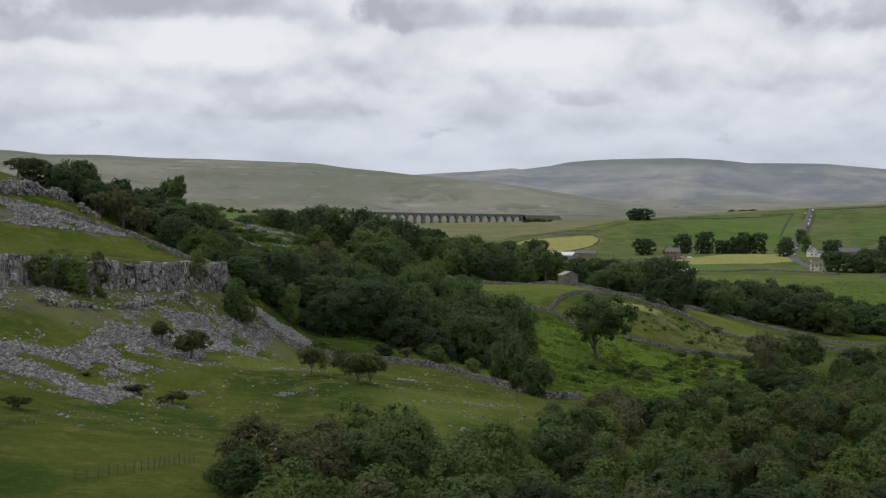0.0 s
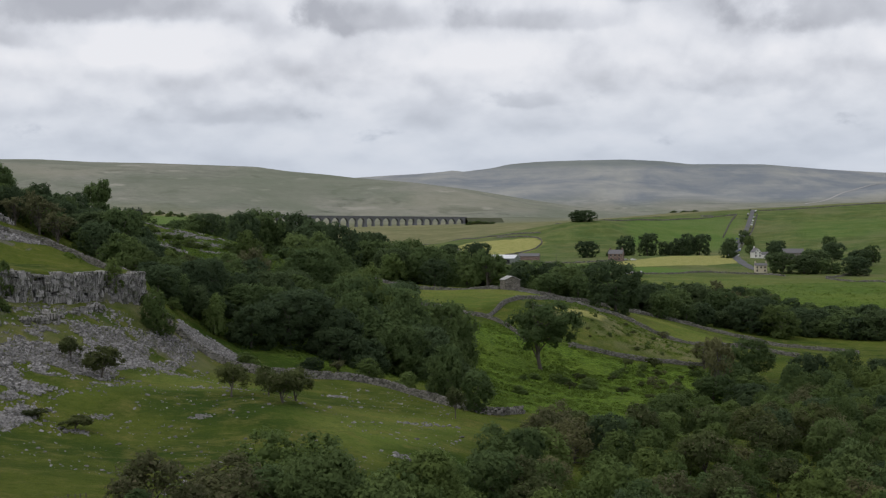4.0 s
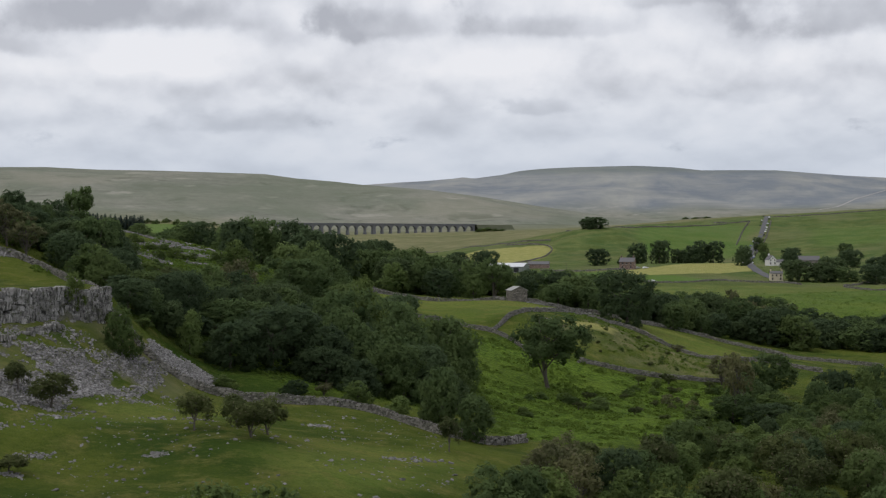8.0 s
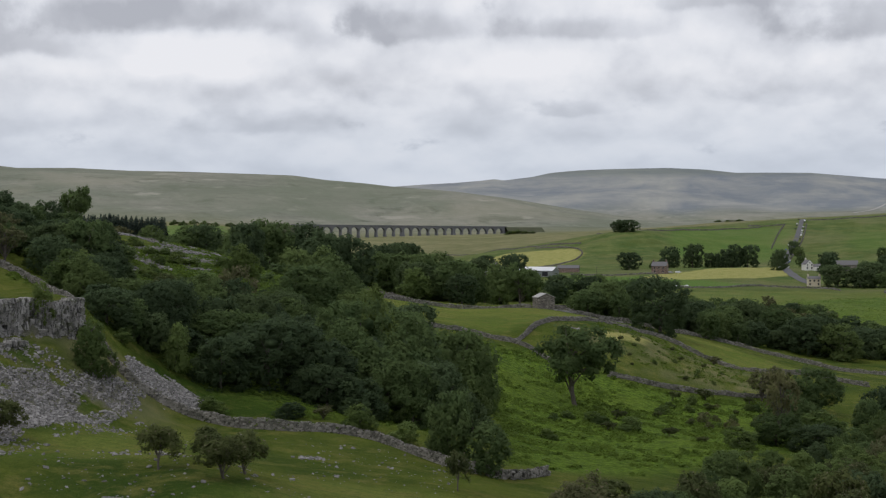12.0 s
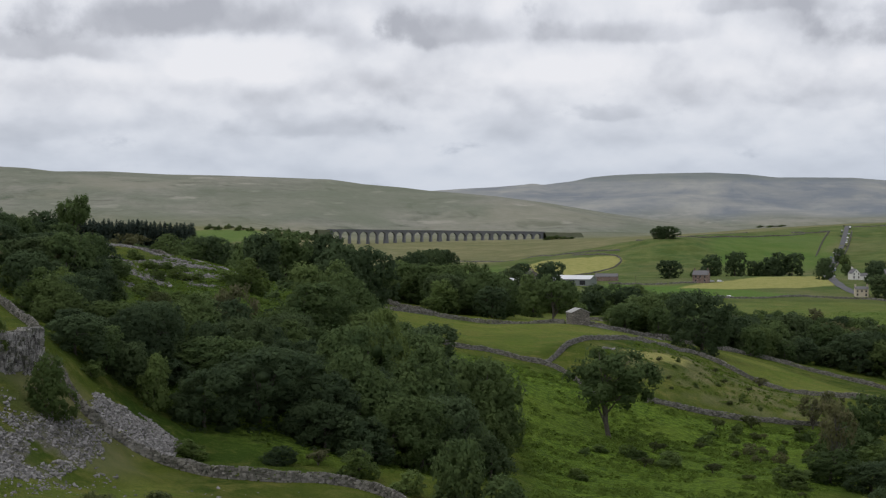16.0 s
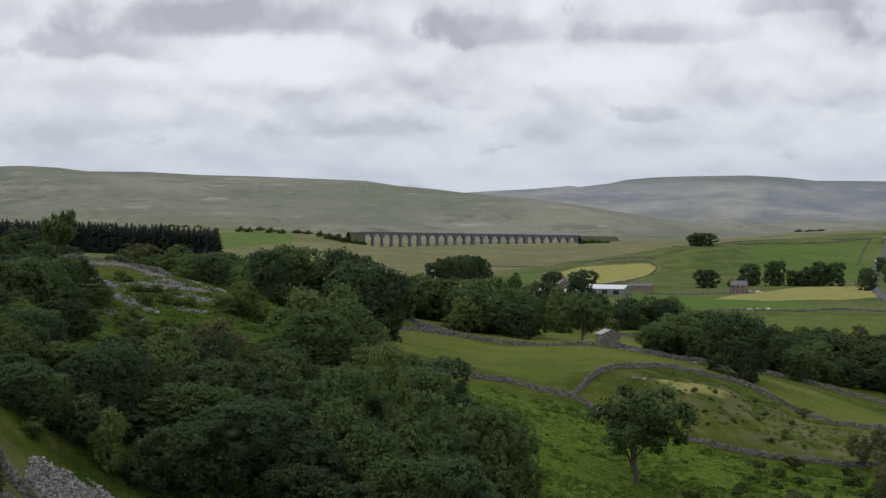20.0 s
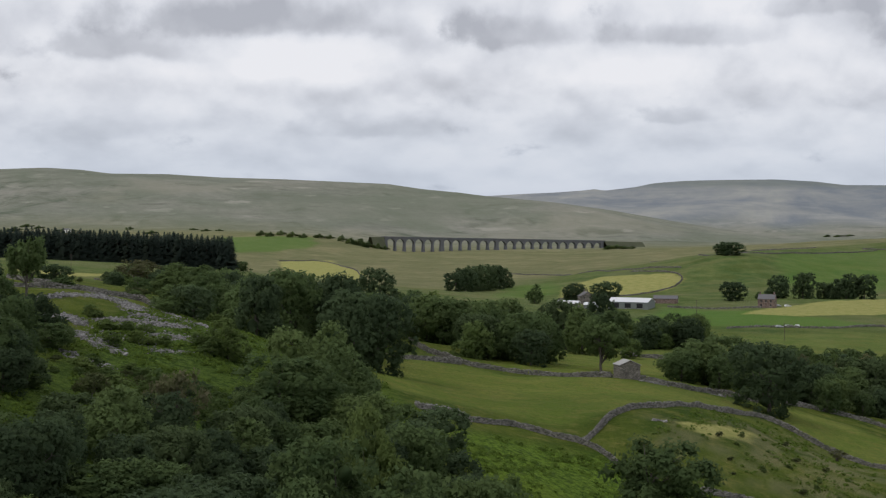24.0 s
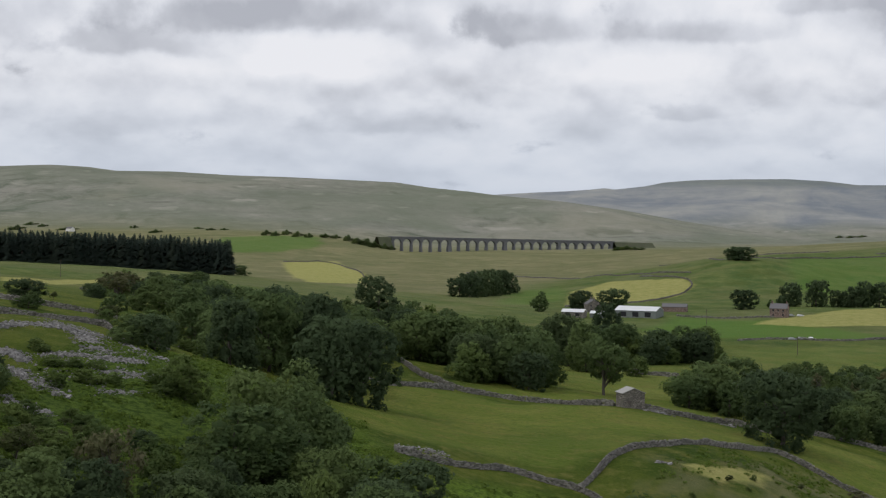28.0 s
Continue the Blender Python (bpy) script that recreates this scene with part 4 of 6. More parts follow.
scatter(SCRUB, 215, 4.6, 3, ("hazel", "hazel", "hazel", "ash", "ash", "hawthorn", "sycamore", "hazel", "dry_hazel"), (0.68, 0.98), (6.5, 10.5))
# mostly dark sycamores, whose colour stands in for cloud shadow on the gill
scatter([(-40, 378), (-14, 356), (8, 364), (22, 400), (14, 455), (8, 490), (-6, 500), (-20, 470), (-34, 440)], 46, 5.5, 4, ("sycamore", "sycamore", "ash"), (0.7, 0.95), (9, 13.5), 0.33)
scatter([(-104, 470), (-70, 455), (-58, 430), (-50, 440), (-66, 500), (-90, 530), (-120, 520)], 22, 5.5, 5, ("ash", "sycamore"), (0.8, 1.1), (8, 11), 0.3)
scatter([(-75, 690), (-50, 645), (-32, 655), (-23, 700), (-25, 780), (-38, 860), (-70, 800)], 46, 6.5, 6, ("alder", "sycamore", "ash"), (0.8, 1.05), (11, 16), 0.25)
scatter([(-8, 775), (0, 738), (10, 728), (22, 726), (27, 740), (26, 790), (20, 860), (14, 905), (0, 1000), (-28, 1000), (-24, 860)], 62, 6.5, 17, ("alder", "alder", "sycamore", "hazel"), (0.8, 1.1), (12, 18), 0.2)
scatter([(12, 905), (25, 945), (50, 978), (85, 990), (104, 1004), (108, 1060), (40, 1050), (0, 1010)], 58, 6.5, 18, ("alder", "alder", "sycamore", "hazel"), (0.62, 0.88), (12, 17), 0.2)
scatter([(66, 742), (84, 722), (98, 735), (120, 790), (96, 800), (78, 780)], 16, 6.0, 19, ("ash", "sycamore", "ash"), (0.75, 0.95), (11, 15), 0.2)
scatter([(95, 730), (150, 770), (220, 760), (260, 800), (190, 860), (120, 830), (85, 780)], 60, 6.5, 8, ("sycamore", "sycamore", "ash"), (0.6, 0.8), (11, 15), 0.25)


scatter([(-60, 420), (-46, 385), (-38, 420), (-42, 470), (-47, 500), (-55, 490), (-56, 450)], 16, 4.0, 11, ("hazel", "hawthorn", "hazel"), (0.5, 0.75), (3, 5.5), 0.3)
scatter([(-56, 620), (-40, 600), (-40, 640), (-66, 700), (-100, 730), (-112, 700), (-80, 665)], 12, 5.0, 12, ("hazel", "hawthorn", "hazel", "ash"), (0.5, 0.85), (4, 8), 0.3)
scatter([(30, 355), (60, 400), (95, 470), (110, 530), (60, 525), (34, 470)], 16, 6.0, 13, ("hazel", "hawthorn"), (0.4, 0.6), (2.5, 4.5), 0.4)
scatter([(90, 700), (140, 760), (120, 770), (84, 740)], 10, 6.0, 14, ("ash", "sycamore"), (0.8, 1.1), (9, 13), 0.3)


scatter([(100, 452), (116, 498), (150, 535), (172, 545), (150, 472), (134, 438)], 34, 5.5, 16, ("hazel", "ash", "ash", "sycamore"), (0.85, 1.15), (8, 12.5), 0.2)


scatter([(118, 800), (150, 812), (200, 822), (240, 830), (235, 848), (170, 848), (130, 836)], 30, 6.0, 24, ("sycamore", "sycamore", "ash"), (0.55, 0.75), (9, 13), 0.25)
scatter([(-144, 848), (-152, 1012), (-143, 1120), (-160, 1220), (-192, 1215), (-202, 1120)], 48, 8.0, 25, ("sycamore", "ash", "hazel", "sycamore"), (0.5, 0.75), (8, 13), 0.2)
scatter([(-80, 800), (-42, 862), (-30, 1000), (-10, 1012), (-30, 1060), (-90, 1000), (-112, 880)], 46, 7.5, 26, ("alder", "sycamore", "ash"), (0.75, 1.05), (11, 16), 0.2)
scatter([(-49, 456), (-30, 500), (-14, 480), (-20, 440), (-36, 425), (-42, 440)], 26, 4.8, 27, ("hazel", "ash", "sycamore", "hazel", "hawthorn"), (0.6, 0.9), (4, 8), 0.25)
scatter([(104, 860), (126, 846), (168, 858), (206, 880), (196, 925), (160, 935), (122, 925)], 74, 5.5, 28, ("hazel", "alder", "sycamore", "bare", "alder"), (0.62, 0.95), (7, 12), 0.2)
scatter([(122, 925), (160, 935), (196, 925), (200, 965), (165, 985), (126, 975)], 26, 6.0, 29, ("hazel", "ash", "hawthorn", "hazel"), (0.5, 0.75), (5, 8.5), 0.2)
# the brow wood above the upper wall, and small bushes on the knoll
scatter([(-103, 428), (-90, 421), (-76, 417), (-66, 416), (-57, 396), (-50, 380), (-46, 392), (-56, 425), (-75, 445), (-98, 445)], 30, 5.0, 20, ("sycamore", "ash", "sycamore", "hazel", "bare"), (0.75, 1.0), (7, 10), 0.25)
scatter([(52, 552), (60, 580), (84, 600), (100, 570), (96, 553)], 18, 2.5, 21, ("hazel", "hawthorn", "hazel"), (0.6, 0.9), (0.9, 2.2), 0.4)
scatter([(62, 500), (70, 532), (100, 545), (108, 520), (84, 480)], 22, 4.0, 22, ("hazel", "hawthorn", "dry_hazel"), (0.5, 0.8), (2, 4.5), 0.4)
scatter([(-64, 470), (-48, 462), (-43, 480), (-50, 496), (-52, 482), (-60, 482)], 12, 3.6, 23, ("hazel", "hawthorn", "hazel"), (0.4, 0.6), (2.5, 4.8), 0.3)
for x, y, h, w in ((-66.5, 528, 2.6, 5.0), (-61.5, 520.5, 2.2, 5.5), (-58, 522, 2.0, 4.5), (-55, 524.5, 1.8, 4.0), (-53.5, 514, 2.8, 6.0), (-50.5, 517, 2.4, 5.0), (-57.5, 507, 2.8, 5.0), (-44, 525, 3.5, 6.5), (-41, 519, 4.0, 7.0)):
    grow("hazel", x, y, h, w)
for x, y, h, w in ((-61.5, 603, 7.0, 9.5), (-125, 714, 5.0, 9.5), (-109, 752, 8.0, 9.0)):
    grow("ash", x, y, h, w)


def bracken():
    """Low mounds of fern over the rough banks."""
    rng = np.random.default_rng(15)
    P, S = [], []
    for pol, n in zip(BRACKEN + WOODS + [KNOLL], (3000, 3000, 600, 900, 450)):
        xs, ys = np.array(pol).T
        x, y = rng.uniform(xs.min(), xs.max(), n * 3), rng.uniform(ys.min(), ys.max(), n * 3)
        ok = (inside(x, y, pol) > 0) & (lumps(x, y, 8.0, 31) + 0.6 * lumps(x, y, 3.0, 32) > -0.1)
        x, y = x[ok][:n], y[ok][:n]
        P.append(np.stack([x, y, height(x, y) + 0.1], 1))
        S.append(rng.uniform(0.4, 1.0, len(x)) * np.where(y > 800, 2.0, 1.0))
    P, S = np.concatenate(P), np.concatenate(S)
    k = np.repeat(np.arange(len(P)), 8)
    d = unit(rng.normal(size=(len(k), 3)) * np.array((1, 1, 0.6)) + np.array((0, 0, 0.5)))
    V, Fc = spray(rng, P[k] + d * S[k][:, None] * np.array((1, 1, 0.6)), unit(d + np.array((0, 0, 0.5))), 0.6)
    tagged(new("bracken", mesh_of("bracken", V, Fc, M_FERN)), "patchy low green bracken over the rough banks", "bracken", kind="stuff")


bracken()


# ---- spruce plantation ----


def make_spruce(seed):
    rng = np.random.default_rng(seed)
    root = new("spruce")
    part("trunk", mesh_of("trunk", *tube([(0, 0, -0.02), (0, 0, 0.5), (0, 0, 0.98)], (0.02, 0.012, 0.002), 5), M_BARK, True), root)
    n = 26
    z = np.linspace(0.08, 0.97, n)
    V, Fc = [], []
    for zz in z:
        r = 0.19 * (1 - zz) ** 0.7 + 0.012
        m = 9
        for k in range(m):
            g = rng.uniform(0, 2 * math.pi)
            o = np.array((math.cos(g), math.sin(g), 0))
            s = np.array((-o[1], o[0], 0)) * r * 0.35
            b = len(V)
            tip = np.array((0, 0, zz)) + o * r * rng.uniform(0.8, 1.25) - np.array((0, 0, 0.05 * (1.2 - zz)))
            c = np.array((0, 0, zz + 0.03))
            V += [c, (c + tip) / 2 - s, tip, (c + tip) / 2 + s]
            Fc.append((b, b + 1, b + 2, b + 3))
    part("crown", mesh_of("crown", np.array(V), np.array(Fc), M_LEAF[5]), root)
    return tagged(root, LABELS["conifer"], "tree", group="spruces of the plantation")


def plantation():
    rng = np.random.default_rng(9)
    src = [make_spruce(s) for s in (61, 62)]
    fresh = list(src)
    for row in range(5):
        for col in range(51):
            x = -391 + col * 3.75 + rng.uniform(-1, 1)
            y = 1445 + row * 6 + rng.uniform(-2, 2) - 0.05 * (x + 205)
            h = rng.uniform(22, 27) * (0.93 if row == 0 else 1)
            m = pose(x, y, ground_z(x, y) - 0.3, 0, 0, rng.uniform(0, 360)) @ Matrix.Diagonal((h * 1.35, h * 1.35, h, 1))
            t = fresh.pop() if fresh else copy_thing(src[(row + col) % 2], Matrix.Identity(4))
            t.matrix_basis = m


plantation()


# ---- stone ----


CUBE = np.array([(x, y, z) for x in (-0.5, 0.5) for y in (-0.5, 0.5) for z in (-0.5, 0.5)], float)
CUBE_F = np.array([(0, 1, 3, 2), (4, 6, 7, 5), (0, 4, 5, 1), (2, 3, 7, 6), (0, 2, 6, 4), (1, 5, 7, 3)])


def turn(rng, n, tilt=0.35):
    """Random rotation matrices: any heading, some tilt."""
    a, b, c = rng.uniform(0, 2 * math.pi, n), rng.normal(0, tilt, n), rng.normal(0, tilt, n)
    ca, sa, cb, sb, cc, sc = np.cos(a), np.sin(a), np.cos(b), np.sin(b), np.cos(c), np.sin(c)
    R = np.empty((n, 3, 3))
    R[:, 0] = np.stack([ca * cb, ca * sb * sc - sa * cc, ca * sb * cc + sa * sc], 1)
    R[:, 1] = np.stack([sa * cb, sa * sb * sc + ca * cc, sa * sb * cc - ca * sc], 1)
    R[:, 2] = np.stack([-sb, cb * sc, cb * cc], 1)
    return R


def stones(rng, pts, size, tilt=0.35, flat=0.6, rough=0.16, heading=None):
    """Many rough blocks in one mesh: corner-jittered boxes."""
    n = len(pts)
    v = CUBE[None] + rng.uniform(-rough, rough, (n, 8, 3))
    dims = np.stack([rng.uniform(0.8, 1.5, n), rng.uniform(0.6, 1.0, n), rng.uniform(0.6, 1.1, n) * flat], 1) * np.asarray(size)[:, None]
    v = v * dims[:, None]
    R = turn(rng, n, tilt)
    if heading is not None:
        c, s = np.cos(heading), np.sin(heading)
        R = np.zeros((n, 3, 3))
        R[:, 0, 0], R[:, 0, 1], R[:, 1, 0], R[:, 1, 1], R[:, 2, 2] = c, -s, s, c, 1
    v = np.einsum("nij,nkj->nki", R, v) + np.asarray(pts)[:, None]
    f = CUBE_F[None] + (np.arange(n) * 8)[:, None, None]
    return v.reshape(-1, 3), f.reshape(-1, 4)


def boulder_mesh(seed, material, rough=0.22, worn=0.16):
    rng = np.random.default_rng(seed)
    bm = bmesh.new()
    bmesh.ops.create_cube(bm, size=1.0)
    bmesh.ops.bevel(bm, geom=bm.edges[:], offset=worn, segments=1, affect="EDGES")
    for v in bm.verts:
        v.co += Vector(rng.normal(0, rough * 0.42, 3))
    me = bpy.data.meshes.new("boulder")
    bm.to_mesh(me)
    bm.free()
    me.materials.append(material)
    return me


BOULDERS = [boulder_mesh(s, M_ROCK) for s in range(70, 76)]
SCAR_BLOCKS = [boulder_mesh(s, M_SCAR, 0.17, 0.07) for s in range(76, 84)]


def along(path, step):
    """Points every step metres along a polyline, with the heading."""
    path = np.array(path, float)
    seg = np.hypot(*np.diff(path, axis=0).T)
    s = np.r_[0, seg.cumsum()]
    u = np.arange(0, s[-1], step)
    x, y = np.interp(u, s, path[:, 0]), np.interp(u, s, path[:, 1])
    k = np.clip(np.searchsorted(s, u, side="right") - 1, 0, len(seg) - 1)
    d = np.diff(path, axis=0)[k]
    return x, y, np.arctan2(d[:, 1], d[:, 0])


def soften(path, rounds=2):
    p = np.array(path, float)
    for _ in range(rounds):
        q = np.empty((2 * len(p) - 2, 2))
        q[0::2], q[1::2] = 0.75 * p[:-1] + 0.25 * p[1:], 0.25 * p[:-1] + 0.75 * p[1:]
        p = np.concatenate([p[:1], q, p[-1:]])
    return p


def drystone_wall(path, seed, tall=1.45, stone=0.5, courses=5, gaps=0.035, label="grey limestone drystone wall crossing the pasture"):
    rng = np.random.default_rng(seed)
    root = tagged(new("drystone_wall"), label, "wall", group="drystone walls")
    x, y, hd = along(soften(path), stone * 0.92)
    z = height(x, y)
    sag = 0.95 + 0.16 * lumps(x, y, 2.5, seed) + 0.2 * lumps(x, y, 9.0, seed + 1)
    P, S, H = [], [], []
    ch = tall / courses
    for c in range(courses):
        keep = rng.random(len(x)) > gaps * (c + 1)
        off = rng.uniform(-0.2, 0.2, len(x)) * stone
        for side in (-1, 1):
            wide = (0.30 - 0.18 * c / courses) * side * min(1.0, stone * 1.6 + 0.2)
            px = x + np.cos(hd) * off - np.sin(hd) * (wide + rng.normal(0, 0.03, len(x)))
            py = y + np.sin(hd) * off + np.cos(hd) * (wide + rng.normal(0, 0.03, len(x)))
            pz = z + (c + 0.4) * ch * sag + rng.normal(0, 0.02, len(x))
            P.append(np.stack([px, py, pz], 1)[keep])
            S.append(rng.uniform(0.8, 1.15, keep.sum()) * stone)
            H.append(hd[keep] + rng.normal(0, 0.08, keep.sum()))
    V, Fc = stones(rng, np.concatenate(P), np.concatenate(S), flat=1.15 * ch / stone, heading=np.concatenate(H))
    tagged(part("stonework", mesh_of("stonework", V, Fc, M_WALLSTONE), root), kind="stuff")
    # upright cope stones
    keep = rng.random(len(x)) > gaps * 3
    pts = np.stack([x, y, z + (courses + 0.35) * ch * sag], 1)[keep]
    V, Fc = stones(rng, pts, rng.uniform(0.75, 1.25, len(pts)) * stone * 0.8, flat=0.75, heading=hd[keep] + rng.normal(0, 0.3, len(pts)))
    tagged(part("cope", mesh_of("cope", V, Fc, M_WALLSTONE), root, "pale weathered cope stones"), kind="stuff")
    return root


drystone_wall([(-42.5, 346.5), (-39.6, 342.4), (-37.2, 340), (-34.5, 340), (-31.3, 341), (-26.9, 341.3), (-18.2, 337.5), (-12.8, 336.5), (-7.7, 339), (-0.6, 342), (4.1, 335.2), (8.5, 326.5), (12.7, 321), (16.1, 321.5)], 1, 1.35, 0.38)
drystone_wall([(17.6, 322), (20.5, 323), (23.5, 327), (26.8, 335)], 2, 1.1, 0.45, 4, 0.08, "tumbled end of a grey drystone wall beside scrub")
drystone_wall([(-90, 405), (-83.4, 408), (-77.4, 411.5), (-71, 412), (-62, 396), (-54, 376), (-46.8, 357)], 3, 1.2, 0.45)
drystone_wall([(-1.9, 541), (6.5, 544), (14, 551), (19.2, 557), (23, 556), (28.2, 554.5), (32.6, 552.5), (37.8, 548), (41, 538), (44, 527)], 4, 1.2, 0.45)
drystone_wall([(33.2, 553.5), (37, 566), (40.2, 577), (44.1, 585), (50, 593), (56.1, 600), (68, 622), (83.2, 652), (89, 648), (95.2, 641), (106.2, 632), (122, 612), (140, 590)], 5, 1.2, 0.45)
drystone_wall([(57, 536), (62, 538), (67.6, 539), (76, 542), (82.6, 544.1), (92, 547), (101, 550), (112, 552)], 6, 1.15, 0.45)
drystone_wall([(-19.6, 772), (-11.6, 736), (-4, 713), (0.5, 702), (13.3, 702), (32.4, 698), (45.5, 684)], 7, 1.3, 0.5, 4)
drystone_wall([(-15, 678), (-8, 688), (0.7, 698)], 8, 1.2, 0.6, 4, 0.05)
drystone_wall([(53, 681), (62.4, 681.5), (70, 688), (76, 694), (82, 692), (90, 688)], 9, 1.3, 0.5, 4)
drystone_wall([(98, 720), (102.8, 726), (119.9, 735), (133.3, 731), (146.7, 718), (160.8, 703), (185, 680)], 10, 1.25, 0.5, 4)
drystone_wall([(-108, 570), (-94.4, 585), (-89.4, 592), (-83.3, 598), (-78.9, 606), (-74.7, 608), (-70, 598), (-67.6, 590), (-63, 577), (-59.5, 566)], 13, 1.15, 0.5, 4, 0.06, "tumbled drystone wall over the crown of the rocky bank")
drystone_wall([(-150, 742), (-136, 735), (-122, 738), (-112, 745), (-104, 735)], 12, 1.3, 0.6, 4)
drystone_wall([(60.8, 918), (70, 916), (80.8, 913)], 11, 1.4, 0.8, 3)
for k, p in enumerate(([(111, 1303), (143, 1276), (172, 1283)], [(128.4, 1121.5), (145.5, 1136), (171.6, 1131), (190.6, 1137), (214, 1151), (248.7, 1150), (261, 1128)],
                       [(42, 1400), (85, 1489), (129, 1531), (147, 1588), (144, 1640), (110, 1700)], [(300, 1490), (340, 1630), (368, 1720), (400, 1850)], [(191, 1928), (213, 1741), (265, 1788), (309, 1805), (350, 1835)], [(341, 1860), (361, 1842), (379, 1856)], [(379, 1858), (346, 1738), (328, 1673)], [(414, 1905), (470, 1900), (540, 1935), (600, 1960)], [(-60, 2180), (58, 2000), (98, 1760), (150, 1660)],
                       [(-302, 2385), (-240, 2450), (-157, 2042), (-134, 1740)], [(150, 2050), (240, 2060), (320, 2000)], [(330, 1180), (300, 1120), (270, 1090), (320, 1010)], [(-190, 1010), (-120, 1005), (-60, 990)])):
    drystone_wall(p, 20 + k, 0.85, 0.7, 2, 0.08, "distant grey field wall between the meadows")


def spread(poly, n, seed):
    rng = np.random.default_rng(seed)
    xs, ys = zip(*poly)
    x, y = rng.uniform(min(xs), max(xs), n * 5), rng.uniform(min(ys), max(ys), n * 5)
    ok = inside(x, y, poly) > -0.8 * rng.random(n * 5)
    return x[ok][:n], y[ok][:n], rng


def scree(poly, n, seed, lo, hi, bare=-0.35):
    x, y, rng = spread(poly, n, seed)
    # gaps where turf has crept in
    ok = lumps(x, y, 6.0, seed) + 0.6 * lumps(x, y, 2.2, seed + 1) > bare
    x, y = x[ok], y[ok]
    s = lo + (hi - lo) * rng.random(len(x)) ** 2.2
    V, Fc = stones(rng, np.stack([x, y, height(x, y) + 0.12 * s], 1), s, 0.4)
    tagged(new("scree", mesh_of("scree", V, Fc, M_ROCK)), "loose slope of broken pale grey limestone below the scar", "scree", kind="stuff")


scree([(-68, 262), (-57.4, 262), (-55.9, 277), (-55.5, 296.6), (-53.2, 309.6), (-46, 319.8), (-39.5, 333), (-34, 343), (-33.2, 332.4), (-36.8, 310.8), (-40, 292.3), (-43.6, 270.6), (-47, 264), (-44.6, 246), (-47, 234.6), (-54, 236), (-66, 243)], 18000, 81, 0.13, 0.52, -0.28)
scree([(-70, 240), (-62, 275), (-60, 300), (-50, 318), (-42, 336), (-31, 341), (-30, 325), (-33, 306), (-36, 288), (-38, 268), (-40, 240), (-50, 226)], 3400, 86, 0.13, 0.5, 0.0)
scree([(-38.1, 352.4), (-32.6, 360), (-27.2, 354.8), (-26.5, 343.5), (-31.5, 343), (-36.3, 344)], 3600, 82, 0.14, 0.5, -0.9)
scree([(-112, 392), (-102, 396), (-95, 399.5), (-89, 404), (-83, 408), (-72, 420), (-77, 406), (-88, 395), (-100, 387), (-110, 385)], 3200, 83, 0.2, 0.8)
scree([(-84, 270), (-60, 308), (-46, 336), (-43, 330), (-56, 300), (-76, 262)], 2400, 84, 0.12, 0.6, 0.0)


def rock_band(path, seed, wide, n, lo, hi, label="weathered pale limestone outcrop on the grassy bank", big=6):
    """An outcrop: small stones in one part, the large blocks singly."""
    rng = np.random.default_rng(seed)
    if n > 100:
        n, hi, wide = int(1.5 * n), 0.66 * hi, 1.15 * wide
    root = tagged(new("limestone_outcrop"), label, "rock", group="outcrops")
    x, y, hd = along(soften(path), 0.2)
    k = rng.integers(0, len(x), n)
    px, py = x[k] + rng.normal(0, wide, n), y[k] + rng.normal(0, wide, n)
    s = lo + (hi - lo) * rng.random(n) ** 2.5
    V, Fc = stones(rng, np.stack([px, py, height(px, py) + 0.15 * s], 1), s, 0.25)
    tagged(part("rubble", mesh_of("rubble", V, Fc, M_ROCK), root), kind="stuff")
    for i in rng.integers(0, len(x), big):
        b = part("block", BOULDERS[int(rng.integers(6))], root)
        bx, by = x[i] + rng.normal(0, wide * 0.4), y[i] + rng.normal(0, wide * 0.4)
        q = rng.uniform(0.6, 1.1) * hi
        b.matrix_basis = pose(bx, by, ground_z(bx, by) + 0.22 * q, rng.normal(0, 8), rng.normal(0, 8), rng.uniform(0, 360)) @ Matrix.Diagonal((1.5 * q, q, 0.75 * q, 1))


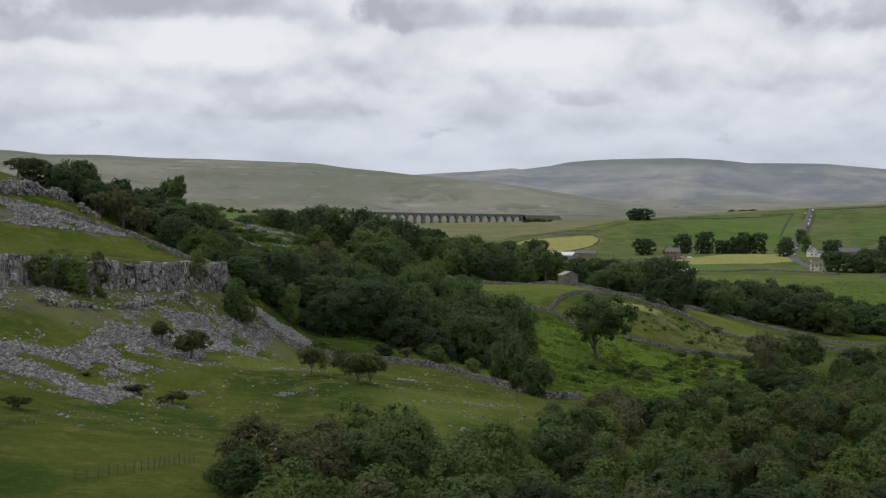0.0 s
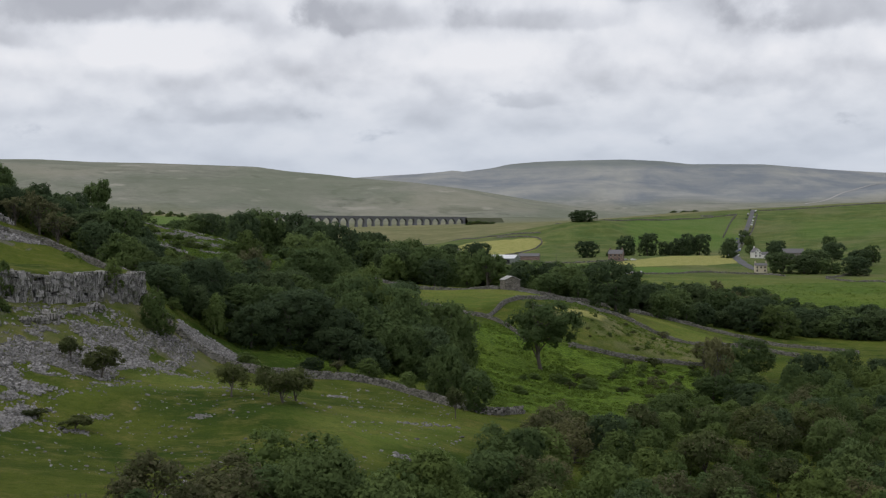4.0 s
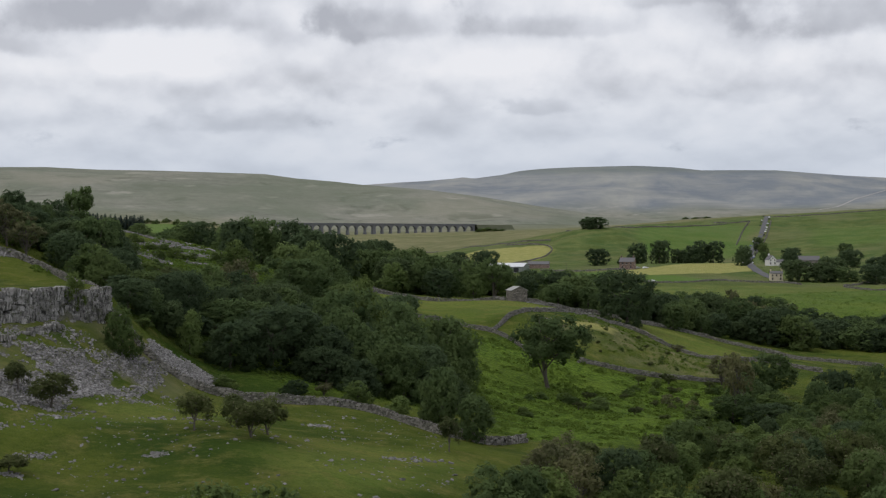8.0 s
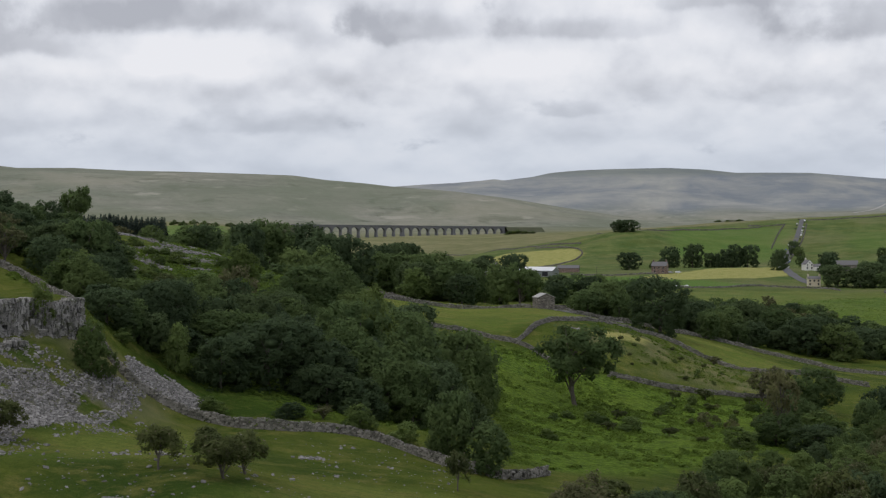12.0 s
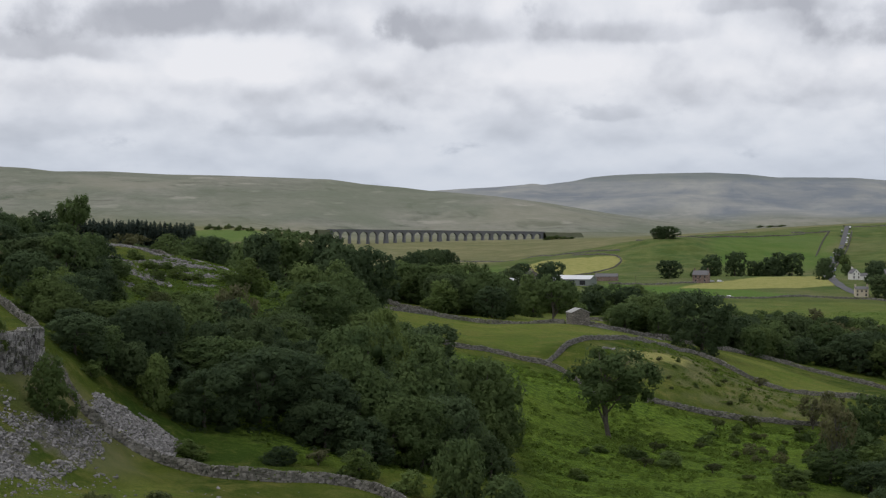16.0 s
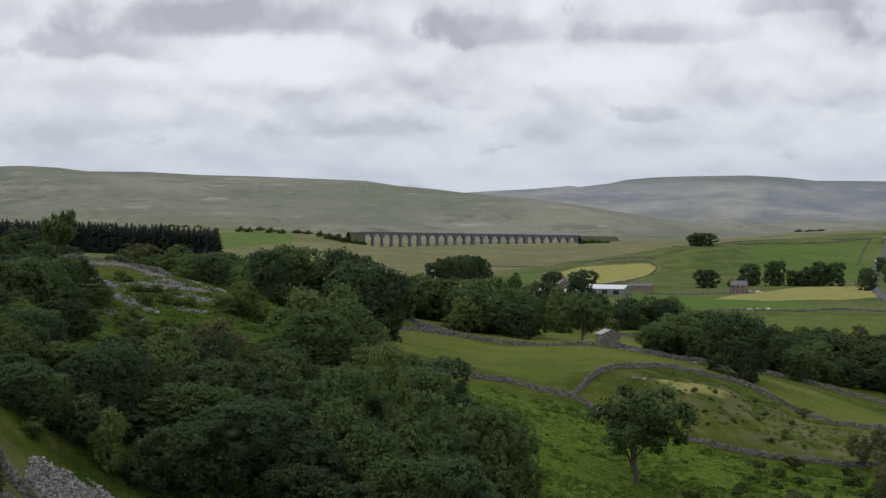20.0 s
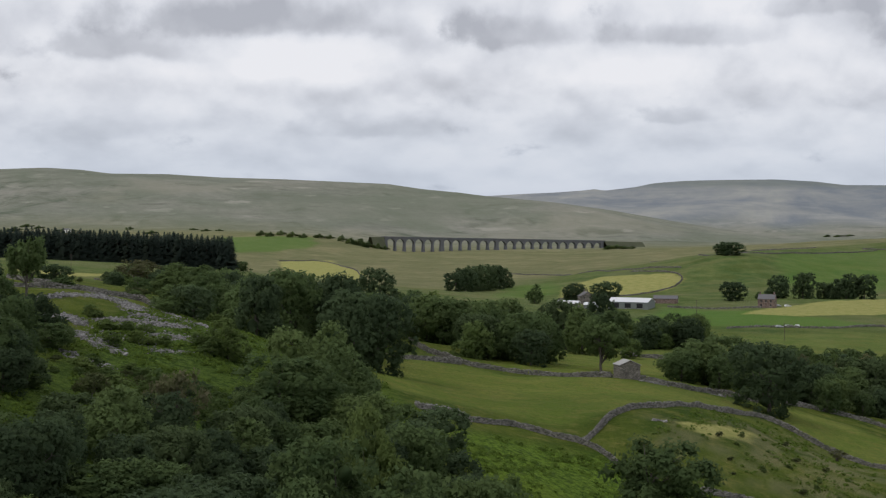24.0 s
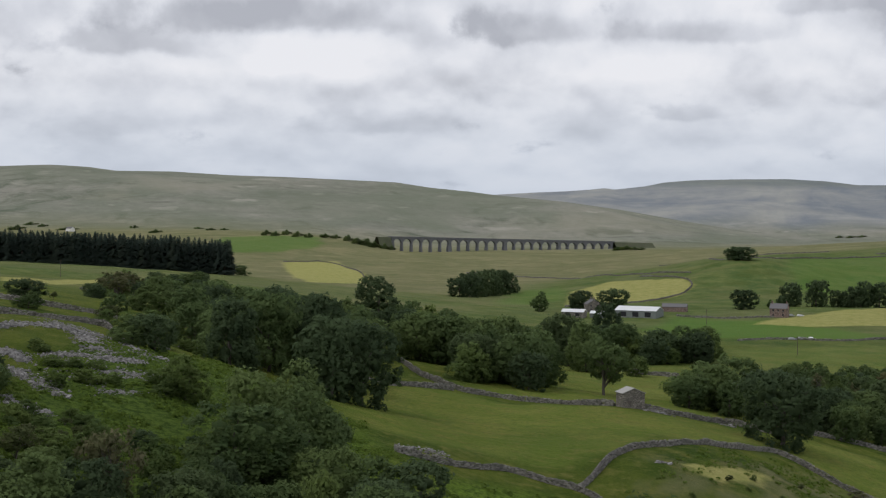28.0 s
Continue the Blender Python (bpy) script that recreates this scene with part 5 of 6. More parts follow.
for k, (p, wide, n, hi) in enumerate((
        ([(-88, 541), (-82, 548), (-79.5, 558), (-74, 560), (-72, 572), (-68, 576)], 1.3, 1100, 1.05), ([(-70, 566), (-65, 560), (-61.5, 548), (-58, 538)], 1.6, 900, 1.0),
        ([(-73.5, 521), (-71.9, 520.9), (-69.9, 523), (-66.6, 519)], 0.9, 420, 1.0), ([(-65.3, 525.5), (-62.7, 527.7), (-60, 532), (-58, 531)], 0.7, 240, 0.8),
        ([(-57.3, 532), (-53.3, 533.3), (-50, 538)], 0.75, 330, 0.95), ([(-62, 601), (-59.5, 599.5)], 1.2, 60, 1.6), ([(-74.9, 683), (-72.1, 690), (-65.4, 687)], 1.2, 110, 1.5),
        ([(-67.2, 511), (-63.4, 508), (-60.7, 509), (-58.3, 503)], 1.2, 600, 1.05), ([(-53, 522), (-50.3, 525.6), (-46.6, 528), (-44, 530.5)], 1.1, 300, 0.7),
        ([(-50, 509.6), (-46.7, 514.8), (-44, 517)], 0.7, 110, 0.6), ([(-62, 490), (-58.5, 489), (-54, 488.5)], 0.9, 560, 1.0), ([(-56, 502), (-54.5, 502)], 0.7, 90, 0.9),
        ([(-64, 515), (-58, 519), (-52, 512)], 2.6, 90, 0.5), ([(-60, 518), (-55, 538), (-50, 552)], 2.6, 300, 0.55), ([(-78, 573), (-70, 580), (-64, 584)], 1.6, 160, 0.6), ([(-58, 560), (-53, 551), (-48, 548)], 1.0, 160, 0.9),
        ([(-26.5, 467), (-21, 478)], 1.0, 70, 1.5), ([(-1.9, 547), (2, 552), (6.5, 556)], 0.8, 130, 0.9), ([(-58, 716), (-30, 700), (-16, 682)], 1.4, 110, 1.8),
        ([(-75, 291), (-68, 302), (-59, 317), (-48, 336)], 0.8, 240, 0.9), ([(-78, 277), (-66, 295), (-56, 312)], 0.7, 150, 0.8), ([(-7.6, 312.5), (-5.5, 313)], 0.8, 80, 0.5),
        ([(-24.6, 258.5), (-22.8, 260)], 0.55, 80, 0.42), ([(3.2, 244), (5.5, 245.5)], 0.9, 90, 0.5), ([(-38.4, 254), (-36.6, 256)], 0.7, 80, 0.42), ([(-40, 243), (-36.5, 243)], 0.7, 80, 0.42),
        ([(-29, 283), (-20, 288)], 1.3, 60, 0.45), ([(5, 279), (9, 284)], 1.6, 60, 0.6), ([(50, 577), (52.4, 577.6)], 0.5, 16, 0.9),
        ([(-69.2, 752.9), (-65.5, 759.7), (-59.2, 742.4)], 1.2, 110, 1.3), ([(-25.6, 494.0), (-23.0, 493.4)], 1.0, 60, 1.2), ([(-26.8, 462.6), (-23.6, 465.4), (-21.1, 473.6)], 1.2, 110, 1.3),
        ([(-37.0, 432.7), (-34.0, 430.6), (-33.4, 439.1)], 1.2, 110, 1.6), ([(-29.7, 444.3), (-27.9, 448.3)], 1.0, 50, 1.0), ([(53.5, 679), (57, 678), (60.5, 677)], 0.7, 90, 0.8), ([(75, 688), (78, 687)], 0.7, 50, 0.9))):
    rock_band(p, 100 + k, wide, n, 0.15, hi, big=1 if n < 100 else 7)


def loose_stones():
    """Single stones lying on the turf."""
    x, y, rng = spread([(-52, 205), (-44, 262), (-38, 300), (-26, 330), (0, 332), (14, 330), (12, 260), (0, 215), (-20, 195)], 1600, 91)
    ok = lumps(x, y, 9.0, 44) > -0.15
    x, y = x[ok], y[ok]
    s = 0.12 + 0.38 * rng.random(len(x)) ** 5
    V, Fc = stones(rng, np.stack([x, y, height(x, y) + 0.12 * s], 1), s, 0.3)
    tagged(new("loose_stones", mesh_of("loose_stones", V, Fc, M_ROCK)), "pale stones scattered over the meadow turf", "stones", kind="stuff")


loose_stones()


def scar(a, b, tall, seed, label):
    """A cliff of jointed limestone: every block a part."""
    rng = np.random.default_rng(seed)
    root = tagged(new("limestone_scar"), label, "cliff", group="scars")
    a, b = np.array(a, float), np.array(b, float)
    L = float(np.hypot(*(b - a)))
    d = (b - a) / L
    nrm = np.array((d[1], -d[0]))
    ang = math.degrees(math.atan2(d[1], d[0]))
    s = 0.0
    while s < L:
        w = rng.uniform(0.5, 1.7)
        bay = 1.2 * float(lumps(np.array([s]), np.array([0.0]), 5.0, seed)[0]) + 0.5 * float(lumps(np.array([s]), np.array([7.0]), 1.7, seed)[0])
        c = a + d * (s + w / 2) + nrm * (0.3 + bay)
        top = ground_z(*(c - nrm * 2.6)) - 0.15 + rng.normal(0, 0.12)
        foot = ground_z(*(c + nrm * 1.6)) - 0.4
        top -= max(0.0, 1.8 * float(lumps(np.array([s]), np.array([3.0]), 3.5, seed + 2)[0]) - 0.4)
        z = foot - 0.4
        while z < top - 0.15:
            t = min(rng.uniform(0.35, 1.25), top - z)
            q = c + nrm * (rng.normal(0, 0.22) + 0.25 * (top - z) / tall)
            if rng.random() < 0.07:
                z += 0.6 * t
                continue
            blk = part("block", SCAR_BLOCKS[int(rng.integers(8))], root)
            blk.matrix_basis = pose(q[0], q[1], z + t / 2, rng.normal(0, 1.5), rng.normal(0, 1.5), ang + rng.normal(0, 7)) @ Matrix.Diagonal((w * 1.2, rng.uniform(1.6, 2.2), t * 1.12, 1))
            z += t
        s += w


scar((-84, 275), (-44, 344), 3.9, 201, "vertical grey limestone scar with dark joints above scree")


def crag(path, tall, seed, label, gaps=0.0):
    """A low cliff of blocks standing out of the brow."""
    rng = np.random.default_rng(seed)
    root = tagged(new("limestone_crag"), label, "cliff", group="scars")
    x, y, hd = along(path, 0.85)
    for k in range(len(x)):
        if rng.random() < gaps or (gaps and lumps(x[k:k + 1], y[k:k + 1], 6.0, seed + 3)[0] > 0.25):
            continue
        h = tall * (0.75 + 0.35 * float(lumps(x[k:k + 1], y[k:k + 1], 4.0, seed)[0])) + rng.normal(0, 0.3)
        z = -0.8
        while z < h - 0.3:
            t = min(rng.uniform(0.4, 1.0), h - z)
            bx, by = x[k] + rng.normal(0, 0.35), y[k] + rng.normal(0, 0.35)
            blk = part("block", SCAR_BLOCKS[int(rng.integers(8))], root)
            blk.matrix_basis = pose(bx, by, ground_z(x[k], y[k]) + z + t / 2, rng.normal(0, 3), rng.normal(0, 3), math.degrees(hd[k]) + rng.normal(0, 8)) @ Matrix.Diagonal((rng.uniform(0.8, 1.3), rng.uniform(1.2, 2.0), t * 1.12, 1))
            z += t


crag([(-109, 399), (-104, 403), (-100, 408.5), (-96, 415), (-92, 421)], 3.4, 203, "broken pale limestone crag along the hill's brow")
crag([(-66, 283), (-63.4, 287.2), (-60.8, 291.3), (-56.5, 301.7), (-52.4, 316.3), (-48.5, 330)], 0.8, 205, "low broken limestone ledge on the slope below the scar", 0.25)
crag([(-88, 418), (-84, 420)], 2.0, 204, "small limestone crag under brow trees")
scree([(-100, 396), (-88, 402), (-76, 410), (-70, 416), (-80, 414), (-94, 406), (-104, 400)], 2600, 85, 0.15, 0.7, -0.6)
scar((-112, 402), (-90, 427), 3.5, 202, "small broken limestone scar along the hill's brow")


# ---- buildings ----
M_STONE = shader("gritstone", masonry((0.15, 0.135, 0.118), (0.34, 0.31, 0.275)))
M_PINK = shader("reddish_stone", masonry((0.20, 0.145, 0.125), (0.36, 0.265, 0.23)))
M_WHITE = shader("whitewash", plain((0.78, 0.77, 0.73), 0.8, 0.12, 0.8))
M_CREAM = shader("cream_render", plain((0.62, 0.55, 0.42), 0.8, 0.15, 0.8))
M_SLATE = shader("slate", plain((0.16, 0.155, 0.16), 0.6, 0.3, 1.5))
M_FLAG = shader("stone_slate", plain((0.42, 0.41, 0.39), 0.8, 0.3, 1.5))
M_SHEET = shader("sheet_roof", plain((0.72, 0.73, 0.75), 0.5, 0.15, 0.3))
M_DARK = shader("dark_opening", plain((0.025, 0.025, 0.03), 0.4, 0.2, 1.0))
M_VIADUCT = shader("viaduct_stone", plain((0.165, 0.169, 0.178), 0.9, 0.3, 0.25))
M_ROAD = shader("asphalt", plain((0.115, 0.115, 0.12), 0.95, 0.15, 0.2))
M_WOOD = shader("old_timber", plain((0.13, 0.11, 0.09), 0.9, 0.4, 4.0))
M_TIN = shader("green_sheet", plain((0.20, 0.22, 0.21), 0.6, 0.2, 0.4))


def box(cx, cy, cz, sx, sy, sz):
    return CUBE * np.array((sx, sy, sz)) + np.array((cx, cy, cz)), CUBE_F


def bars(name, pieces, material):
    return mesh_of(name, *merge(pieces), material)


def gable_walls(w, d, eave, ridge):
    """Four walls with gables at the ends of the ridge, which runs along y."""
    V = np.array([(-w / 2, -d / 2, -0.8), (w / 2, -d / 2, -0.8), (w / 2, d / 2, -0.8), (-w / 2, d / 2, -0.8),
                  (-w / 2, -d / 2, eave), (w / 2, -d / 2, eave), (w / 2, d / 2, eave), (-w / 2, d / 2, eave), (0, -d / 2, ridge), (0, d / 2, ridge)], float)
    Fc = np.array([(0, 1, 5, 4), (2, 3, 7, 6), (1, 2, 6, 5), (3, 0, 4, 7), (4, 5, 8, 8), (6, 7, 9, 9)])
    return V, Fc


def walls_mesh(w, d, eave, ridge, material):
    bm = bmesh.new()
    V, Fc = gable_walls(w, d, eave, ridge)
    vs = [bm.verts.new(v) for v in V]
    for f in Fc:
        bm.faces.new([vs[i] for i in dict.fromkeys(f)])
    me = bpy.data.meshes.new("shell")
    bm.to_mesh(me)
    bm.free()
    me.materials.append(material)
    return me


def slope(w, d, eave, ridge, side, material, over=0.25, thick=0.16):
    """One pitched slab of a roof."""
    run = w / 2 + over
    drop = (ridge - eave) / (w / 2)
    a, b = (0, ridge + 0.05), (side * run, ridge + 0.05 - drop * run)
    y = d / 2 + over
    V = np.array([(a[0], -y, a[1]), (b[0], -y, b[1]), (b[0], y, b[1]), (a[0], y, a[1])], float)
    V = np.concatenate([V, V + np.array((0, 0, thick))])
    Fc = np.array([(0, 3, 2, 1), (4, 5, 6, 7), (0, 1, 5, 4), (1, 2, 6, 5), (2, 3, 7, 6), (3, 0, 4, 7)])
    return mesh_of("roof", V, Fc, material)


def house(name, label, category, x, y, rz, w, d, eave, ridge, wall, roof, windows=(), chimneys=(), door=None, group=""):
    root = tagged(new(name), label, category, group)
    root.matrix_basis = pose(x, y, ground_z(x, y) + 0.1, 0, 0, rz)
    part("shell", walls_mesh(w, d, eave, ridge, wall), root)
    for s in (-1, 1):
        part("roof_slope", slope(w, d, eave, ridge, s, roof), root)
    for face, u, z, ww, hh in windows:
        if face == "front":
            loc, dims = (u, -d / 2 - 0.02, z), (ww, 0.12, hh)
        elif face == "left":
            loc, dims = (-w / 2 - 0.02, u, z), (0.12, ww, hh)
        else:
            loc, dims = (w / 2 + 0.02, u, z), (0.12, ww, hh)
        # near-black slabs give the shade of windows and shed bays; nothing is recessed
        win = part("window", bars("window", [box(*loc, *dims)], M_DARK), root, "near-black slab for an unlit window")
        fr = (dims[0] + 0.24 if dims[0] > 0.2 else 0.1, dims[1] + 0.24 if dims[1] > 0.2 else 0.1, 0.16)
        part("sill", bars("sill", [box(loc[0], loc[1], loc[2] - hh / 2 - 0.08, *fr)], M_FLAG), win)
    for u, v in chimneys:
        c = part("chimney", bars("chimney", [box(u, v, ridge + 0.5, 0.9, 0.9, 1.9)], wall), root)
        part("pot", bars("pot", [tube([(u, v, ridge + 1.4), (u, v, ridge + 2.0)], (0.16, 0.13), 7)], M_PINK), c)
    if door:
        u, ww, hh = door
        part("door", bars("door", [box(u, -d / 2 - 0.03, hh / 2, ww, 0.14, hh)], M_DARK), root, "dark doorway")
    return root


# field barn at the back wall, gable to the pasture
house("field_barn", "small grey stone field barn with a pale slab roof", "barn", 49.6, 681, 17, 6.2, 5.4, 3.9, 5.2, M_STONE, M_FLAG)
# farm among trees
house("farm_shed", "long farm shed with a pale sheet roof", "shed", 87, 1300, 68, 15, 27, 4.2, 6.6, M_TIN, M_SHEET, (("left", -8, 1.9, 4, 3.0), ("left", 0, 1.9, 4, 3.0), ("left", 8, 1.9, 4, 3.0)), group="farm sheds")
house("farm_shed", "low grey-walled farm shed with sheet roof", "shed", 46, 1285, 75, 9, 14, 3.0, 4.6, M_STONE, M_SHEET, (("left", -3, 1.6, 2.5, 2.2), ("left", 3, 1.6, 2.5, 2.2)), group="farm sheds")
house("farm_shed", "small farm shed with a pale sheet roof", "shed", 61, 1290, 75, 7, 9, 2.8, 4.2, M_TIN, M_SHEET, group="farm sheds")
house("farmhouse", "grey stone farmhouse between sycamores", "house", 59, 1345, 10, 9, 11, 5.2, 8.0, M_STONE, M_SLATE, (("front", -2, 1.6, 1, 1.2), ("front", 2, 1.6, 1, 1.2), ("front", -2, 4.2, 1, 1.1), ("front", 2, 4.2, 1, 1.1)), ((0, -4.6), (0, 4.6)))
house("stone_outbuilding", "ruined brown stone outbuilding beside the farm", "barn", 113, 1350, 80, 8, 16, 3.0, 5.0, M_PINK, M_SLATE)
house("stone_house", "reddish stone house beside a row of trees", "house", 172, 1285, 72, 8.5, 10.5, 5.4, 8.2, M_PINK, M_SLATE, (("left", -3, 1.6, 1, 1.3), ("left", 3, 1.6, 1, 1.3), ("left", -3, 4.2, 1, 1.2), ("left", 0, 4.2, 1, 1.2), ("left", 3, 4.2, 1, 1.2), ("front", 0, 4.2, 1, 1.2)), ((0, -4.4), (0, 4.4)))
house("white_house", "white gabled house with a dark slate roof", "house", 289, 1345, 12, 6, 7.5, 4.4, 7.4, M_WHITE, M_SLATE, (("front", -1.7, 1.7, 1, 1.4), ("front", 1.7, 1.7, 1, 1.4), ("front", -1.7, 4.0, 0.9, 1.1), ("front", 1.7, 4.0, 0.9, 1.1), ("front", 0, 5.6, 0.7, 0.8)), ((0, 3.4),))
house("white_house_wing", "low white wing with a slate roof", "house", 295.2, 1344, 102, 4.8, 6, 2.8, 4.6, M_WHITE, M_SLATE, (("left", 0, 1.6, 1, 1.2),))
house("cream_house", "cream rendered two-storey house by the road", "house", 256, 1178, 84, 6.5, 8.0, 4.8, 6.2, M_CREAM, M_SLATE, (("left", -2.6, 1.4, 1.0, 1.3), ("left", 2.6, 1.4, 1.0, 1.3), ("left", -2.6, 3.6, 1.0, 1.1), ("left", 0, 3.6, 1.0, 1.1), ("left", 2.6, 3.6, 1.0, 1.1)), ((0, -3.6), (0, 3.6)))
house("long_barn", "long dark stone barn with a grey slate roof", "barn", 318, 1350, 80, 8, 18, 4.4, 7.4, M_STONE, M_SLATE, (("left", 0, 1.8, 2.6, 3.2),))
house("lineside_house", "small pale house below the far fell", "house", -720, 2900, 60, 8, 12, 4.5, 7, M_WHITE, M_SLATE)


# ---- road ----
def road():
    x, y, hd = along(soften([(262, 1190), (260, 1208), (261, 1245), (265, 1290), (279, 1381), (298, 1475), (317, 1560), (330, 1613), (345, 1666), (361, 1719), (374, 1769), (391, 1838), (407, 1905), (420, 1960)], 3), 6.0)
    V, Fc = [], []
    for k in range(len(x)):
        half = 3.4 - 1.1 * min(1.0, max(0.0, (y[k] - 1300) / 400))
        for o in (-half, half):
            px, py = x[k] - math.sin(hd[k]) * o, y[k] + math.cos(hd[k]) * o
            V.append((px, py, max(ground_z(px, py), ground_z(x[k], y[k])) + 0.25))
        if k:
            Fc.append((2 * k - 2, 2 * k, 2 * k + 1, 2 * k - 1))
    tagged(new("road", mesh_of("road", np.array(V), np.array(Fc), M_ROAD)), "grey asphalt moorland road climbing past the houses", "road", kind="structure")
    return x, y, hd


ROAD = road()


def fell_track():
    """The pale track that slants up the eastern fell."""
    x, y, hd = along(soften([(985, 4020), (1046, 4105), (1091, 4176), (1141, 4260), (1194, 4334), (1290, 4420)], 2), 9.0)
    off = np.array((-3.2, 3.2))
    px, py = x[:, None] - np.sin(hd)[:, None] * off, y[:, None] + np.cos(hd)[:, None] * off
    pz = np.maximum(height(px, py), height(x, y)[:, None]) + 0.6
    i = 2 * np.arange(len(x) - 1)
    me = mesh_of("fell_track", np.stack([px, py, pz], -1).reshape(-1, 3), np.stack([i, i + 2, i + 3, i + 1], 1), M_FLAG)
    tagged(new("road_fell_track", me), "pale stony track slanting up the far fell", "track", kind="structure")


fell_track()


def make_car(paint, glass):
    root = new("parked_car")
    prof = [(-2.1, 0.35), (2.1, 0.35), (2.15, 0.75), (1.1, 0.9), (0.5, 1.42), (-1.3, 1.45), (-2.0, 0.95)]
    n = len(prof)
    V = np.array([(px, s * 0.85, pz) for s in (-1, 1) for px, pz in prof], float)
    bm = bmesh.new()
    vs = [bm.verts.new(v) for v in V]
    bm.faces.new(vs[:n])
    bm.faces.new(list(reversed(vs[n:])))
    for k in range(n):
        bm.faces.new((vs[k], vs[n + k], vs[n + (k + 1) % n], vs[(k + 1) % n]))
    bmesh.ops.recalc_face_normals(bm, faces=bm.faces[:])
    me = bpy.data.meshes.new("body")
    bm.to_mesh(me)
    bm.free()
    me.materials.append(paint)
    part("body", me, root)
    part("windscreen", bars("windscreen", [box(0.82, 0, 1.15, 0.5, 1.4, 0.36)], glass), root, "dark glass")
    for wx in (-1.3, 1.35):
        for s in (-1, 1):
            part("wheel", bars("wheel", [tube([(wx, s * 0.72, 0.32), (wx, s * 0.9, 0.32)], (0.32, 0.32), 10)], M_DARK), root)
    return root


def cars():
    paints = [(shader("car_paint_" + n, plain(c, 0.35, 0.05, 1.0)), n) for n, c in (("white", (0.75, 0.76, 0.78)), ("silver", (0.45, 0.46, 0.48)), ("blue", (0.08, 0.12, 0.22)), ("black", (0.035, 0.036, 0.04)))]
    src = []
    for m, n in paints:
        c = make_car(m, M_DARK)
        src.append(tagged(c, n + " car parked on the road verge", "car", "parked cars"))
    rng = np.random.default_rng(17)
    fresh = list(src)
    x, y, hd = ROAD
    spots = [(int(k), -3.6 if rng.random() < 0.5 else 3.6) for k in np.linspace(34, len(x) - 6, 30)]
    for i, (k, o) in enumerate(spots):
        px, py = x[k] - math.sin(hd[k]) * o, y[k] + math.cos(hd[k]) * o
        m = pose(px, py, max(ground_z(px, py), ground_z(x[k], y[k])) + 0.2, 0, 0, math.degrees(hd[k]) + rng.normal(0, 4))
        t = fresh.pop(0) if fresh else copy_thing(src[int(rng.integers(4))], Matrix.Identity(4))
        t.matrix_basis = m
    for px, py, a in ((158, 1133, 10), (163, 1134, 15), (168, 1136, 100), (180, 1292, 20), (186, 1293, 20)):
        t = copy_thing(src[int(rng.integers(2))], Matrix.Identity(4))
        t.matrix_basis = pose(px, py, ground_z(px, py), 0, 0, a)


cars()


